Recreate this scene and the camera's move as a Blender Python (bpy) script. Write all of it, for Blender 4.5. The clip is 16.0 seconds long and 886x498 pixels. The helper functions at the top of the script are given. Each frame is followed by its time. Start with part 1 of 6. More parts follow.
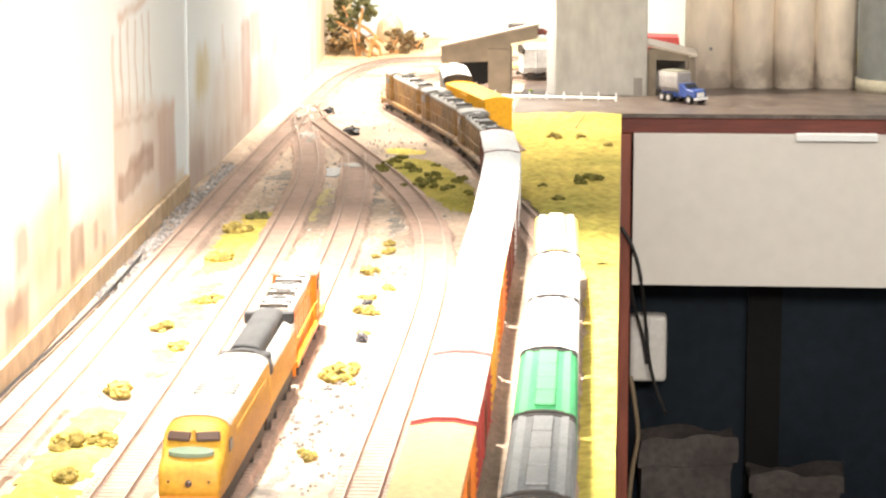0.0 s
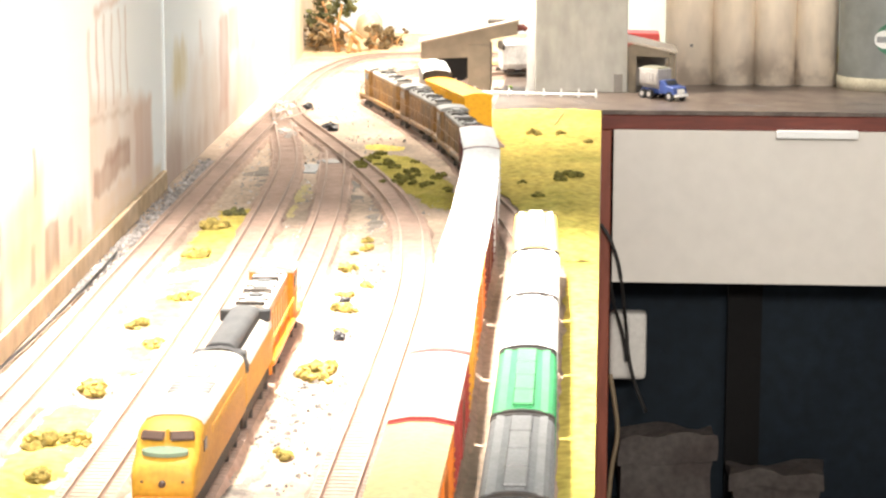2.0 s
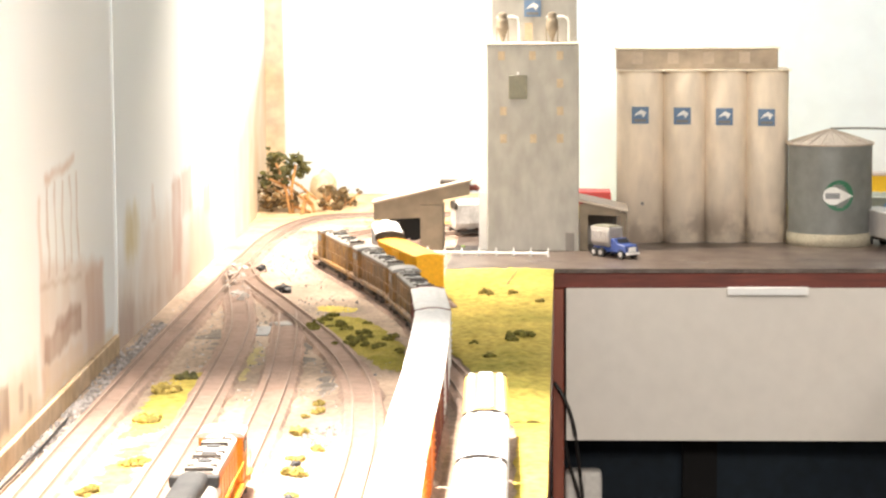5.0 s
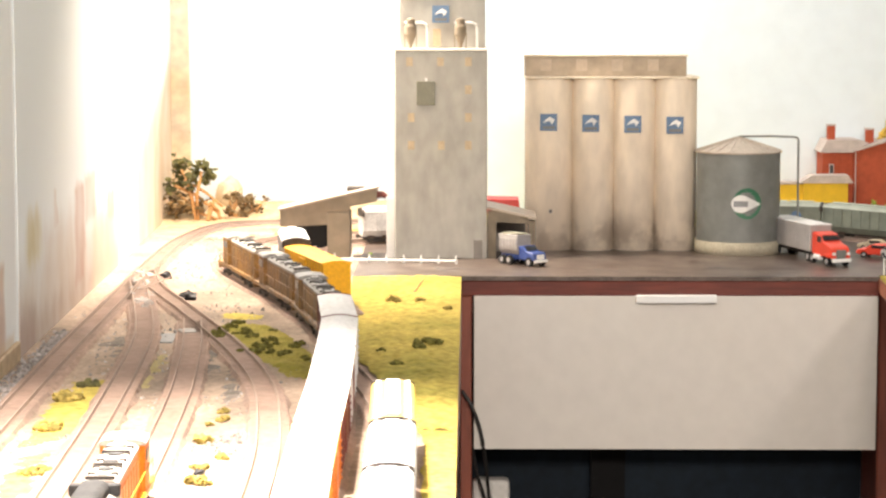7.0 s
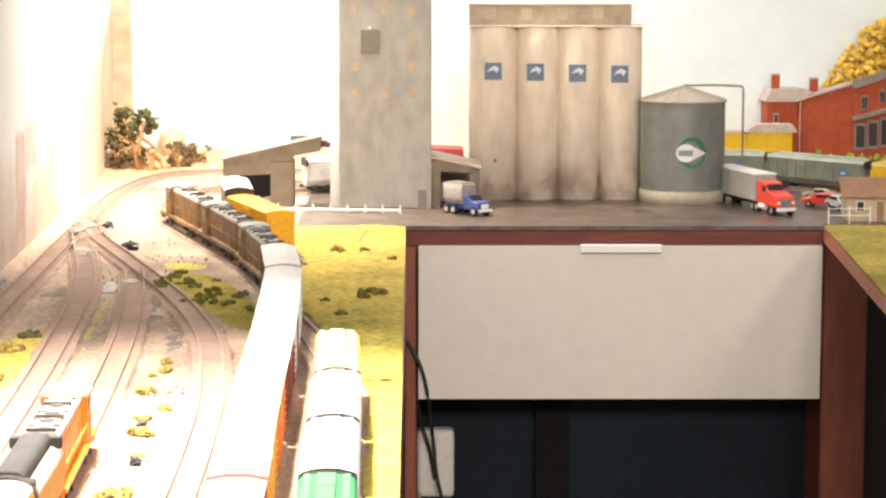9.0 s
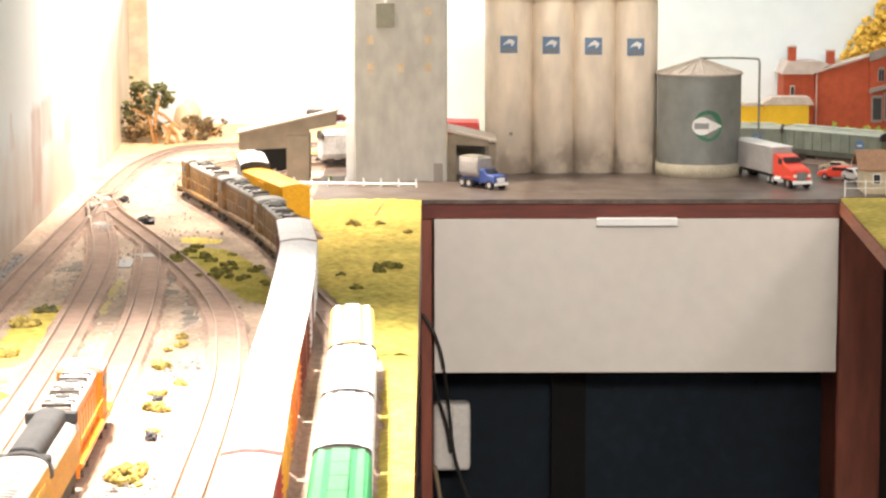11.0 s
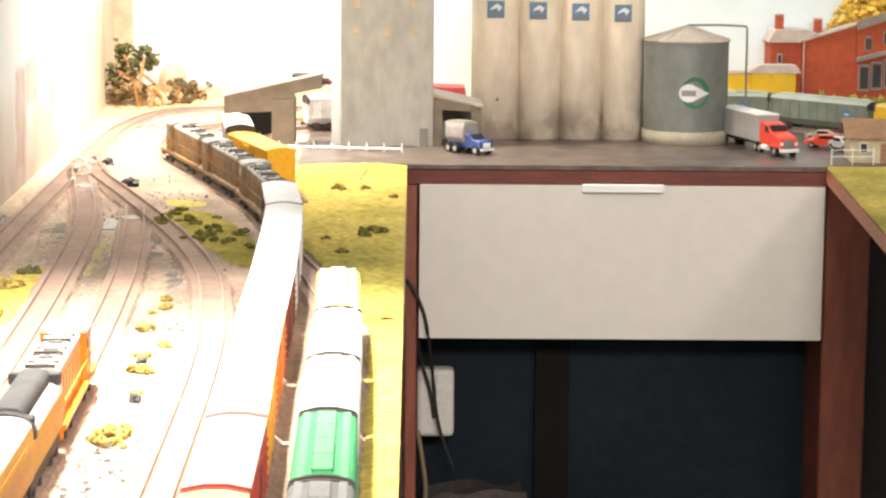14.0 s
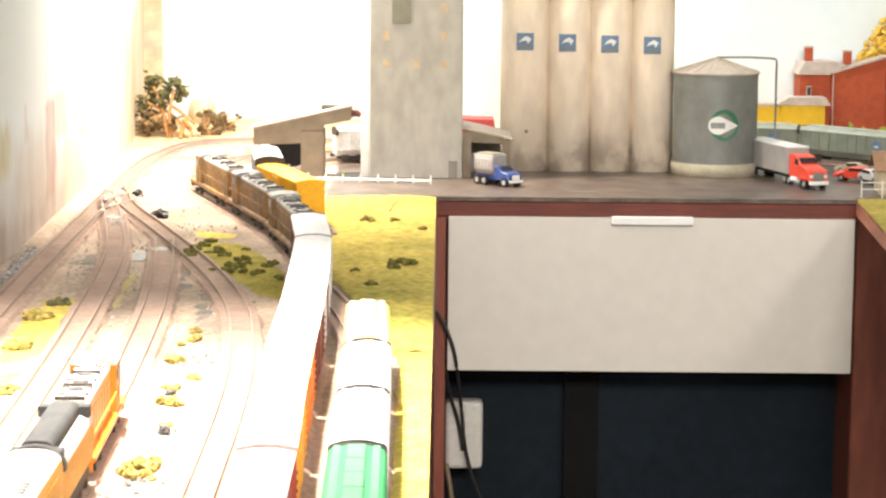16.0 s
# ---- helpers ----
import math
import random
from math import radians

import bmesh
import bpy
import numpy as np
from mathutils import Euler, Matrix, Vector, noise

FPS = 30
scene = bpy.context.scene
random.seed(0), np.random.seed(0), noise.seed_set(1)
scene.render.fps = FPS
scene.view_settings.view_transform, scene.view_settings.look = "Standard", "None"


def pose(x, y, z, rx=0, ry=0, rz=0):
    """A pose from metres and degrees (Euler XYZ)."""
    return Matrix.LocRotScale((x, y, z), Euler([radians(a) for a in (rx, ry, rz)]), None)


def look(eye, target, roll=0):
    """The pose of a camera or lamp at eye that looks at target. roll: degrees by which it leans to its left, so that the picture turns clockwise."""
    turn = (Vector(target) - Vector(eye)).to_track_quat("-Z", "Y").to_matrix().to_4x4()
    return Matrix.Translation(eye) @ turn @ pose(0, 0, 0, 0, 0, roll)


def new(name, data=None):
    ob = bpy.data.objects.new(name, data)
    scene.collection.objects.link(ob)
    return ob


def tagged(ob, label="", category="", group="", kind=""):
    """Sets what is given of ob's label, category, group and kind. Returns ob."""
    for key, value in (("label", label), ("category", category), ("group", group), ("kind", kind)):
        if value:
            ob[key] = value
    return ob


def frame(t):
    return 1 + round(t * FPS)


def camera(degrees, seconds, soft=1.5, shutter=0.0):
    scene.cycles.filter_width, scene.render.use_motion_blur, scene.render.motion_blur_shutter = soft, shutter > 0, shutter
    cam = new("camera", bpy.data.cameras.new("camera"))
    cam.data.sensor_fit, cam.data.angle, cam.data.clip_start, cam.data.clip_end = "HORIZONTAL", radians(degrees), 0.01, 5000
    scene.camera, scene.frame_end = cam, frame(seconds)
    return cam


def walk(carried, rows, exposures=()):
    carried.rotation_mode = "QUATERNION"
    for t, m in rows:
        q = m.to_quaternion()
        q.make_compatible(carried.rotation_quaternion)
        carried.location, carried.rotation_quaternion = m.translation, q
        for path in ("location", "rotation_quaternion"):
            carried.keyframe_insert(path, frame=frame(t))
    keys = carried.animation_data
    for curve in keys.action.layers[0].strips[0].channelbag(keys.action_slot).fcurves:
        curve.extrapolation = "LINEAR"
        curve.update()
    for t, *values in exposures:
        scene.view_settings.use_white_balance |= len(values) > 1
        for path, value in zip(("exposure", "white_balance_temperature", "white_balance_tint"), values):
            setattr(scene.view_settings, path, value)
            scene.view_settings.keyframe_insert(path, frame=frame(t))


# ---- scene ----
cam = camera(21.3, 16.0, soft=2.4)
PATH = [
    (0, (0.003, -2.809, 0.334), (-0.148, -0.846, -0.015), -0.1),
    (0.5, (0.004, -2.808, 0.333), (-0.143, -0.844, -0.015), -0.1),
    (1, (0.004, -2.802, 0.333), (-0.135, -0.837, -0.015), 0.0),
    (1.5, (0.004, -2.8, 0.333), (-0.127, -0.836, -0.019), 0.1),
    (2, (0.003, -2.795, 0.332), (-0.131, -0.831, -0.02), 0.1),
    (2.5, (0.005, -2.796, 0.333), (-0.121, -0.828, 0.001), -0.0),
    (3, (0.006, -2.795, 0.334), (-0.111, -0.822, 0.03), -0.1),
    (3.5, (0.006, -2.795, 0.335), (-0.119, -0.819, 0.055), -0.3),
    (4, (0.007, -2.799, 0.336), (-0.115, -0.82, 0.078), -0.4),
    (4.2, (0.008, -2.803, 0.338), (-0.116, -0.822, 0.089), -0.5),
    (6.3, (0.012, -2.787, 0.338), (-0.023, -0.798, 0.133), 0.0),
    (6.5, (0.009, -2.782, 0.332), (-0.02, -0.793, 0.126), 0.0),
    (7, (0.01, -2.78, 0.332), (-0.012, -0.791, 0.119), -0.0),
    (7.5, (0.009, -2.783, 0.332), (0.014, -0.793, 0.125), 0.1),
    (8, (0.009, -2.775, 0.331), (0.028, -0.788, 0.111), 0.1),
    (8.5, (0.009, -2.771, 0.331), (0.043, -0.786, 0.09), 0.2),
    (9, (0.009, -2.767, 0.33), (0.035, -0.784, 0.075), 0.1),
    (11.3, (0.011, -2.767, 0.332), (0.02, -0.786, 0.053), -0.0),
    (11.5, (0.009, -2.766, 0.331), (0.019, -0.785, 0.054), 0.2),
    (12, (0.009, -2.764, 0.33), (0.02, -0.784, 0.049), 0.3),
    (12.5, (0.009, -2.76, 0.329), (0.027, -0.782, 0.033), 0.4),
    (13, (0.008, -2.759, 0.329), (0.031, -0.782, 0.031), 0.4),
    (13.5, (0.009, -2.759, 0.329), (0.034, -0.782, 0.03), 0.4),
    (14, (0.008, -2.758, 0.328), (0.034, -0.781, 0.022), 0.5),
    (14.5, (0.007, -2.757, 0.328), (0.025, -0.783, 0.01), 0.4),
    (15, (0.007, -2.761, 0.33), (0.017, -0.786, 0.019), 0.4),
    (15.5, (0.007, -2.759, 0.329), (0.011, -0.779, 0.043), 0.4),
    (16, (0.007, -2.757, 0.329), (0.009, -0.777, 0.049), 0.5),
]
walk(cam, [(t, look(eye, target, roll)) for t, eye, target, roll in PATH], [(0.0, 0.2, 6410, 12), (1.5, 0.24, 6360, 12), (2.0, 0.26, 6360, 12), (2.5, 0.12, 6360, 12), (3.0, 0.12, 6360, 12), (3.5, 0.0, 6460, 12), (4.2, 0.0, 6560, 13), (6.3, 0.02, 6560, 15), (7.5, -0.05, 6760, 17), (8.5, -0.10, 6810, 18), (9.2, 0.05, 6710, 16), (11.5, 0.0, 6560, 15), (13.5, 0.05, 6510, 13), (15.2, 0.22, 6460, 12), (16.0, 0.22, 6460, 12)])

# ---------------------------------------------------------------- light
world = bpy.data.worlds.new("room_air")
world.use_nodes = True
world.node_tree.nodes["Background"].inputs["Color"].default_value = (0.9, 0.95, 1.0, 1)
world.node_tree.nodes["Background"].inputs["Strength"].default_value = 0.10
scene.world = world


def area_lamp(name, m, sx, sy, watts, colour, spread=180):
    lamp = bpy.data.lights.new(name, "AREA")
    lamp.shape, lamp.size, lamp.size_y, lamp.energy, lamp.color = "RECTANGLE", sx, sy, watts, colour
    lamp.spread = radians(spread)
    ob = new(name, lamp)
    ob.matrix_world = m
    return ob


YARD_W, CORNER_W, REAR_W, SIDE_W, ROOM_W = 11.6, 10.2, 7.8, 15.5, 60.5
area_lamp("yard_lamp", look((-0.335, -1.29, 1.56), (-0.205, -1.29, 0)), 0.05, 0.12, YARD_W, (1.0, 0.915, 0.79), 39)
area_lamp("corner_lamp", look((-0.31, 0.17, 0.72), (-0.31, 0.14, 0)), 0.05, 0.12, CORNER_W, (1.0, 0.88, 0.71), 104)
area_lamp("rear_strip_light", look((-0.05, 0.50, 1.10), (-0.05, 0.80, 0.2)), 0.6, 0.05, REAR_W, (1.0, 0.97, 0.92), 120)
area_lamp("side_lamp", look((0.98, -3.0, 0.92), (0.2, -0.2, 0)), 0.22, 0.22, SIDE_W, (1.0, 0.94, 0.84))
area_lamp("room_lamp", look((0.25, -3.7, 1.15), (0.2, -0.2, 0)), 0.5, 0.4, ROOM_W, (1.0, 0.93, 0.83))


# ---------------------------------------------------------------- materials
def material(name, colour, rough=0.6, metal=0.0, second=None, scale=40.0, amount=0.35, bump=0.2, bump_scale=None,
             fine=None, spec=0.5, vary=0.0, stretch=(1, 1, 1)):
    """A surface with two scales of noise in its colour, and relief. Object space, metres."""
    m = bpy.data.materials.new(name)
    m.use_nodes = True
    nt = m.node_tree
    b = nt.nodes["Principled BSDF"]
    b.inputs["Roughness"].default_value, b.inputs["Metallic"].default_value = rough, metal
    b.inputs["Specular IOR Level"].default_value = spec
    geo = nt.nodes.new("ShaderNodeNewGeometry")
    mp = nt.nodes.new("ShaderNodeMapping")
    mp.inputs["Scale"].default_value = stretch
    nt.links.new(geo.outputs["Position"], mp.inputs["Vector"])

    def noise_node(s, detail):
        n = nt.nodes.new("ShaderNodeTexNoise")
        n.inputs["Scale"].default_value, n.inputs["Detail"].default_value = s, detail
        nt.links.new(mp.outputs["Vector"], n.inputs["Vector"])
        return n

    big, small = noise_node(scale, 5), noise_node(fine or scale * 9, 3)
    mix = nt.nodes.new("ShaderNodeMix")
    mix.data_type = "RGBA"
    second = second or tuple(c * 0.72 for c in colour)
    mix.inputs["A"].default_value, mix.inputs["B"].default_value = (*colour, 1), (*second, 1)
    ramp = nt.nodes.new("ShaderNodeMapRange")
    ramp.inputs["From Min"].default_value, ramp.inputs["From Max"].default_value = 0.35, 0.68
    ramp.inputs["To Max"].default_value = min(1.0, amount * 2)
    nt.links.new(big.outputs["Fac"], ramp.inputs["Value"])
    nt.links.new(ramp.outputs["Result"], mix.inputs["Factor"])
    hsv = nt.nodes.new("ShaderNodeHueSaturation")
    val = nt.nodes.new("ShaderNodeMapRange")
    val.inputs["From Min"].default_value, val.inputs["From Max"].default_value = 0.3, 0.7
    val.inputs["To Min"].default_value, val.inputs["To Max"].default_value = 1 - amount * 0.5, 1 + amount * 0.4
    nt.links.new(small.outputs["Fac"], val.inputs["Value"])
    last = val.outputs["Result"]
    if vary:
        info = nt.nodes.new("ShaderNodeNewGeometry")
        r = nt.nodes.new("ShaderNodeMapRange")
        r.inputs["To Min"].default_value, r.inputs["To Max"].default_value = 1 - vary, 1 + vary
        nt.links.new(info.outputs["Random Per Island"], r.inputs["Value"])
        mul = nt.nodes.new("ShaderNodeMath")
        mul.operation = "MULTIPLY"
        nt.links.new(last, mul.inputs[0]), nt.links.new(r.outputs["Result"], mul.inputs[1])
        last = mul.outputs["Value"]
    nt.links.new(last, hsv.inputs["Value"])
    nt.links.new(mix.outputs["Result"], hsv.inputs["Color"])
    nt.links.new(hsv.outputs["Color"], b.inputs["Base Color"])
    if bump:
        bn = nt.nodes.new("ShaderNodeBump")
        bn.inputs["Strength"].default_value, bn.inputs["Distance"].default_value = bump, 0.0006
        src = noise_node(bump_scale, 4) if bump_scale else small
        nt.links.new(src.outputs["Fac"], bn.inputs["Height"])
        nt.links.new(bn.outputs["Normal"], b.inputs["Normal"])
    return m


M = {}
M["ballast"] = material("ballast", (0.42, 0.318, 0.24), 0.95, second=(0.175, 0.132, 0.10), scale=13, amount=0.5, bump=0.9, fine=190, stretch=(1, 0.55, 1))
M["stone"] = material("stone", (0.42, 0.395, 0.37), 0.9, second=(0.22, 0.20, 0.185), scale=90, amount=0.5, vary=0.4)
M["earth"] = material("earth", (0.60, 0.45, 0.27), 0.95, second=(0.46, 0.31, 0.15), scale=26, amount=0.45, bump=0.8, fine=240)
M["grit"] = material("grit", (0.23, 0.195, 0.165), 0.95, second=(0.10, 0.086, 0.074), scale=70, amount=0.6, bump=1.0, fine=420)
M["stone_dark"] = material("stone_dark", (0.33, 0.31, 0.30), 0.9, second=(0.17, 0.16, 0.155), scale=90, amount=0.5, vary=0.4)
M["coal"] = material("coal", (0.02, 0.02, 0.024), 0.6, scale=90, amount=0.5)
M["turf"] = material("turf", (0.54, 0.41, 0.105), 1.0, second=(0.27, 0.245, 0.058), scale=8, amount=0.6, bump=0.8, fine=130, spec=0.1)
M["turf_thin"] = material("turf_thin", (0.40, 0.34, 0.17), 1.0, second=(0.30, 0.25, 0.13), scale=30, amount=0.5, bump=0.8, fine=220, spec=0.1)
M["turf_green"] = material("turf_green", (0.225, 0.20, 0.038), 1.0, second=(0.33, 0.27, 0.065), scale=30, amount=0.5, bump=0.9, fine=300, spec=0.1)
M["shrub"] = material("shrub", (0.36, 0.28, 0.085), 1.0, second=(0.17, 0.135, 0.04), scale=160, amount=0.5, bump=1.0, fine=500, spec=0.1, vary=0.35)
M["shrub_dark"] = material("shrub_dark", (0.145, 0.13, 0.035), 1.0, second=(0.08, 0.078, 0.022), scale=160, amount=0.5, bump=1.0, fine=500, spec=0.1, vary=0.35)
M["hedge"] = material("hedge", (0.34, 0.36, 0.07), 1.0, second=(0.20, 0.24, 0.04), scale=120, amount=0.5, bump=1.0, fine=400, spec=0.1, vary=0.3)
M["leaf"] = material("leaf", (0.125, 0.115, 0.035), 0.85, second=(0.06, 0.06, 0.02), scale=120, amount=0.5, vary=0.4)
M["twig"] = material("twig", (0.55, 0.30, 0.11), 0.8, second=(0.33, 0.16, 0.06), scale=120, amount=0.5)
M["tie"] = material("tie", (0.36, 0.26, 0.212), 0.9, second=(0.25, 0.182, 0.148), scale=13, amount=0.35, vary=0.05)
M["roadbed"] = material("roadbed", (0.395, 0.275, 0.215), 0.95, second=(0.20, 0.145, 0.115), scale=13, amount=0.5, bump=0.8, fine=190, stretch=(1, 0.55, 1))
M["rail"] = material("rail", (0.37, 0.285, 0.235), 0.85, 0.0, second=(0.30, 0.23, 0.19), scale=60, amount=0.3, spec=0.2)
M["wall"] = material("wall", (0.8, 0.8, 0.78), 0.7, second=(0.76, 0.76, 0.75), scale=3, amount=0.2, bump=0.03, fine=60)
M["backdrop"] = material("backdrop", (0.70, 0.79, 0.83), 0.8, second=(0.68, 0.77, 0.81), scale=3, amount=0.06, bump=0.0, fine=30)
M["room"] = material("room", (0.74, 0.73, 0.71), 0.8, scale=2, amount=0.15)
M["floor"] = material("floor", (0.26, 0.24, 0.22), 0.8, scale=6, amount=0.4)
M["deck"] = material("deck", (0.070, 0.050, 0.041), 0.33, second=(0.165, 0.130, 0.108), scale=30, amount=0.6, bump=0.25, fine=260)
M["mahogany"] = material("mahogany", (0.27, 0.075, 0.042), 0.42, second=(0.18, 0.045, 0.026), scale=10, amount=0.45, bump=0.1, fine=90, stretch=(1, 1, 0.2))
M["mahogany_long"] = material("mahogany_long", (0.19, 0.036, 0.020), 0.38, second=(0.10, 0.020, 0.012), scale=10, amount=0.55, bump=0.1, fine=90, stretch=(0.25, 0.25, 3))
M["fascia"] = material("fascia", (0.42, 0.145, 0.075), 0.55, second=(0.28, 0.085, 0.045), scale=14, amount=0.5, stretch=(4, 0.4, 4))
M["drawer"] = material("drawer", (0.66, 0.62, 0.565), 0.45, second=(0.65, 0.61, 0.555), scale=5, amount=0.06, bump=0.0)
M["chrome"] = material("chrome", (0.84, 0.84, 0.83), 0.35, 0.0, scale=50, amount=0.06, bump=0)
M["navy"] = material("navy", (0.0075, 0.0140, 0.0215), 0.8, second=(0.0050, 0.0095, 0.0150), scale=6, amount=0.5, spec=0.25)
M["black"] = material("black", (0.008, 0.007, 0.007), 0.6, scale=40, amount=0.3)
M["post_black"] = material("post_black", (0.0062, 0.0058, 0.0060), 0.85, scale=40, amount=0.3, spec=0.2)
M["cable"] = material("cable", (0.012, 0.011, 0.010), 0.5, scale=60, amount=0.2, bump=0)
M["cable_tan"] = material("cable_tan", (0.20, 0.15, 0.09), 0.5, scale=60, amount=0.2, bump=0)
M["plastic_white"] = material("plastic_white", (0.62, 0.60, 0.56), 0.4, scale=20, amount=0.15, bump=0.03)
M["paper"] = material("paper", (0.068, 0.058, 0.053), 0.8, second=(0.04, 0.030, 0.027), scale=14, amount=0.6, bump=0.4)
M["concrete"] = material("concrete", (0.385, 0.375, 0.34), 0.85, second=(0.325, 0.315, 0.28), scale=12, amount=0.3, bump=0.03, fine=60, stretch=(1, 1, 0.5))
M["concrete_warm"] = material("concrete_warm", (0.87, 0.80, 0.70), 0.85, second=(0.74, 0.655, 0.56), scale=11, amount=0.3, bump=0.03, fine=40, stretch=(1, 1, 0.7))
M["concrete_tan"] = material("concrete_tan", (0.235, 0.195, 0.142), 0.85, second=(0.18, 0.145, 0.105), scale=24, amount=0.3, bump=0.05, fine=60)
M["gallery_tan"] = material("gallery_tan", (0.50, 0.41, 0.31), 0.85, second=(0.40, 0.32, 0.235), scale=16, amount=0.35, bump=0.03, fine=60)
M["gallery_pale"] = material("gallery_pale", (0.60, 0.50, 0.39), 0.85, scale=60, amount=0.2, bump=0.03)
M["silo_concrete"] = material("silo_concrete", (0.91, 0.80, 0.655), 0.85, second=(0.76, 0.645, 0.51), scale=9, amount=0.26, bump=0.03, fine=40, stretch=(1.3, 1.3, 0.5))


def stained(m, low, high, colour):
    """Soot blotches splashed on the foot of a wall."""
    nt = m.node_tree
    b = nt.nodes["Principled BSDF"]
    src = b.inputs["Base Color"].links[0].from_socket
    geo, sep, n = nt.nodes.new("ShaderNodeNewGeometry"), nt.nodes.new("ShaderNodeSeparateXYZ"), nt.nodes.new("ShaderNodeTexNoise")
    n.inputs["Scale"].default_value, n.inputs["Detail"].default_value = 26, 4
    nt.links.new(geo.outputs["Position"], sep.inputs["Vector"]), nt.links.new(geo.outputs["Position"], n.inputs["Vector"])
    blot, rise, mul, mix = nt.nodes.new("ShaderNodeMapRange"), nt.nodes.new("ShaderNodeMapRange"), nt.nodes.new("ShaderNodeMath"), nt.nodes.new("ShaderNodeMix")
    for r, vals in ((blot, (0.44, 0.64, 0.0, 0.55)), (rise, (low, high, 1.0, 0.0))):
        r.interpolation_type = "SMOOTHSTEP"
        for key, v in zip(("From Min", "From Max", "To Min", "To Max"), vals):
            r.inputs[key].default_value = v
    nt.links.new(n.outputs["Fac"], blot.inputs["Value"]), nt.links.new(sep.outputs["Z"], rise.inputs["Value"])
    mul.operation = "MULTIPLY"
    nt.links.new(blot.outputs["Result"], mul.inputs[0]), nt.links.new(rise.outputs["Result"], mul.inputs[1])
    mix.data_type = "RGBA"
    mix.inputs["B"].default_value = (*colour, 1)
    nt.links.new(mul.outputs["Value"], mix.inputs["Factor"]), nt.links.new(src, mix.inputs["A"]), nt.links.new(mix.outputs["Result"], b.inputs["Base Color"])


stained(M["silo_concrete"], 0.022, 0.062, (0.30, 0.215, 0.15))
M["cornice_cream"] = material("cornice_cream", (0.86, 0.77, 0.61), 0.8, second=(0.74, 0.64, 0.50), scale=30, amount=0.3, bump=0.03)
M["leaf_brown"] = material("leaf_brown", (0.20, 0.125, 0.05), 0.85, second=(0.10, 0.07, 0.03), scale=120, amount=0.5, vary=0.4)
M["boulder"] = material("boulder", (0.72, 0.58, 0.38), 0.9, second=(0.58, 0.44, 0.27), scale=50, amount=0.4)
M["patch"] = material("patch", (0.50, 0.395, 0.265), 0.8, scale=80, amount=0.3)
M["olive"] = material("olive", (0.16, 0.155, 0.11), 0.5, second=(0.22, 0.21, 0.15), scale=120, amount=0.3)
M["door_grey"] = material("door_grey", (0.22, 0.20, 0.18), 0.6, scale=90, amount=0.3)
M["steel"] = material("steel", (0.205, 0.215, 0.205), 0.5, 0.2, second=(0.16, 0.165, 0.155), scale=20, amount=0.25, bump=0.05, fine=60)
M["tin_roof"] = material("tin_roof", (0.47, 0.405, 0.33), 0.55, 0.15, second=(0.36, 0.30, 0.24), scale=40, amount=0.4)
M["sand"] = material("sand", (0.46, 0.42, 0.32), 0.9, scale=50, amount=0.3)
M["blue_sign"] = material("blue_sign", (0.115, 0.20, 0.33), 0.5, scale=90, amount=0.2, bump=0)
M["white_paint"] = material("white_paint", (0.78, 0.78, 0.76), 0.5, scale=70, amount=0.15, bump=0.03)
M["green_sign"] = material("green_sign", (0.03, 0.16, 0.085), 0.5, scale=90, amount=0.2, bump=0)
M["grey_sign"] = material("grey_sign", (0.25, 0.26, 0.27), 0.5, scale=90, amount=0.2, bump=0)
M["red_roof"] = material("red_roof", (0.36, 0.035, 0.03), 0.6, scale=50, amount=0.3)
M["brick_red"] = material("brick_red", (0.40, 0.075, 0.028), 0.85, second=(0.34, 0.06, 0.024), scale=30, amount=0.3, bump=0.15, fine=120)
M["shingle"] = material("shingle", (0.55, 0.47, 0.42), 0.85, scale=80, amount=0.4, bump=0.3)
M["yellow_house"] = material("yellow_house", (0.80, 0.50, 0.02), 0.7, scale=60, amount=0.2)
M["autumn"] = material("autumn", (0.74, 0.50, 0.085), 0.95, second=(0.56, 0.35, 0.05), scale=60, amount=0.45, bump=0.4, fine=300, vary=0.2)
M["trim_grey"] = material("trim_grey", (0.27, 0.225, 0.20), 0.7, scale=60, amount=0.3)
M["glass_dark"] = material("glass_dark", (0.022, 0.023, 0.026), 0.3, scale=60, amount=0.2, bump=0)
M["glass_brown"] = material("glass_brown", (0.085, 0.050, 0.038), 0.35, scale=60, amount=0.2, bump=0)
M["glass_teal"] = material("glass_teal", (0.20, 0.27, 0.19), 0.2, scale=60, amount=0.2, bump=0)
M["rubber"] = material("rubber", (0.012, 0.012, 0.013), 0.7, scale=90, amount=0.3)
M["under"] = material("under", (0.028, 0.025, 0.023), 0.75, second=(0.06, 0.045, 0.035), scale=90, amount=0.4)
M["wheel_steel"] = material("wheel_steel", (0.10, 0.07, 0.055), 0.5, 0.5, scale=90, amount=0.3)
M["loco_yellow"] = material("loco_yellow", (0.52, 0.275, 0.022), 0.6, second=(0.44, 0.215, 0.018), scale=40, amount=0.3, bump=0.0)
M["loco_orange"] = material("loco_orange", (0.66, 0.20, 0.012), 0.42, second=(0.50, 0.15, 0.012), scale=40, amount=0.35, bump=0.05)
M["loco_dirty"] = material("loco_dirty", (0.24, 0.125, 0.035), 0.6, second=(0.11, 0.07, 0.036), scale=45, amount=0.6, bump=0.1)
M["loco_worn"] = material("loco_worn", (0.36, 0.195, 0.045), 0.6, second=(0.15, 0.09, 0.04), scale=35, amount=0.6, bump=0.1)
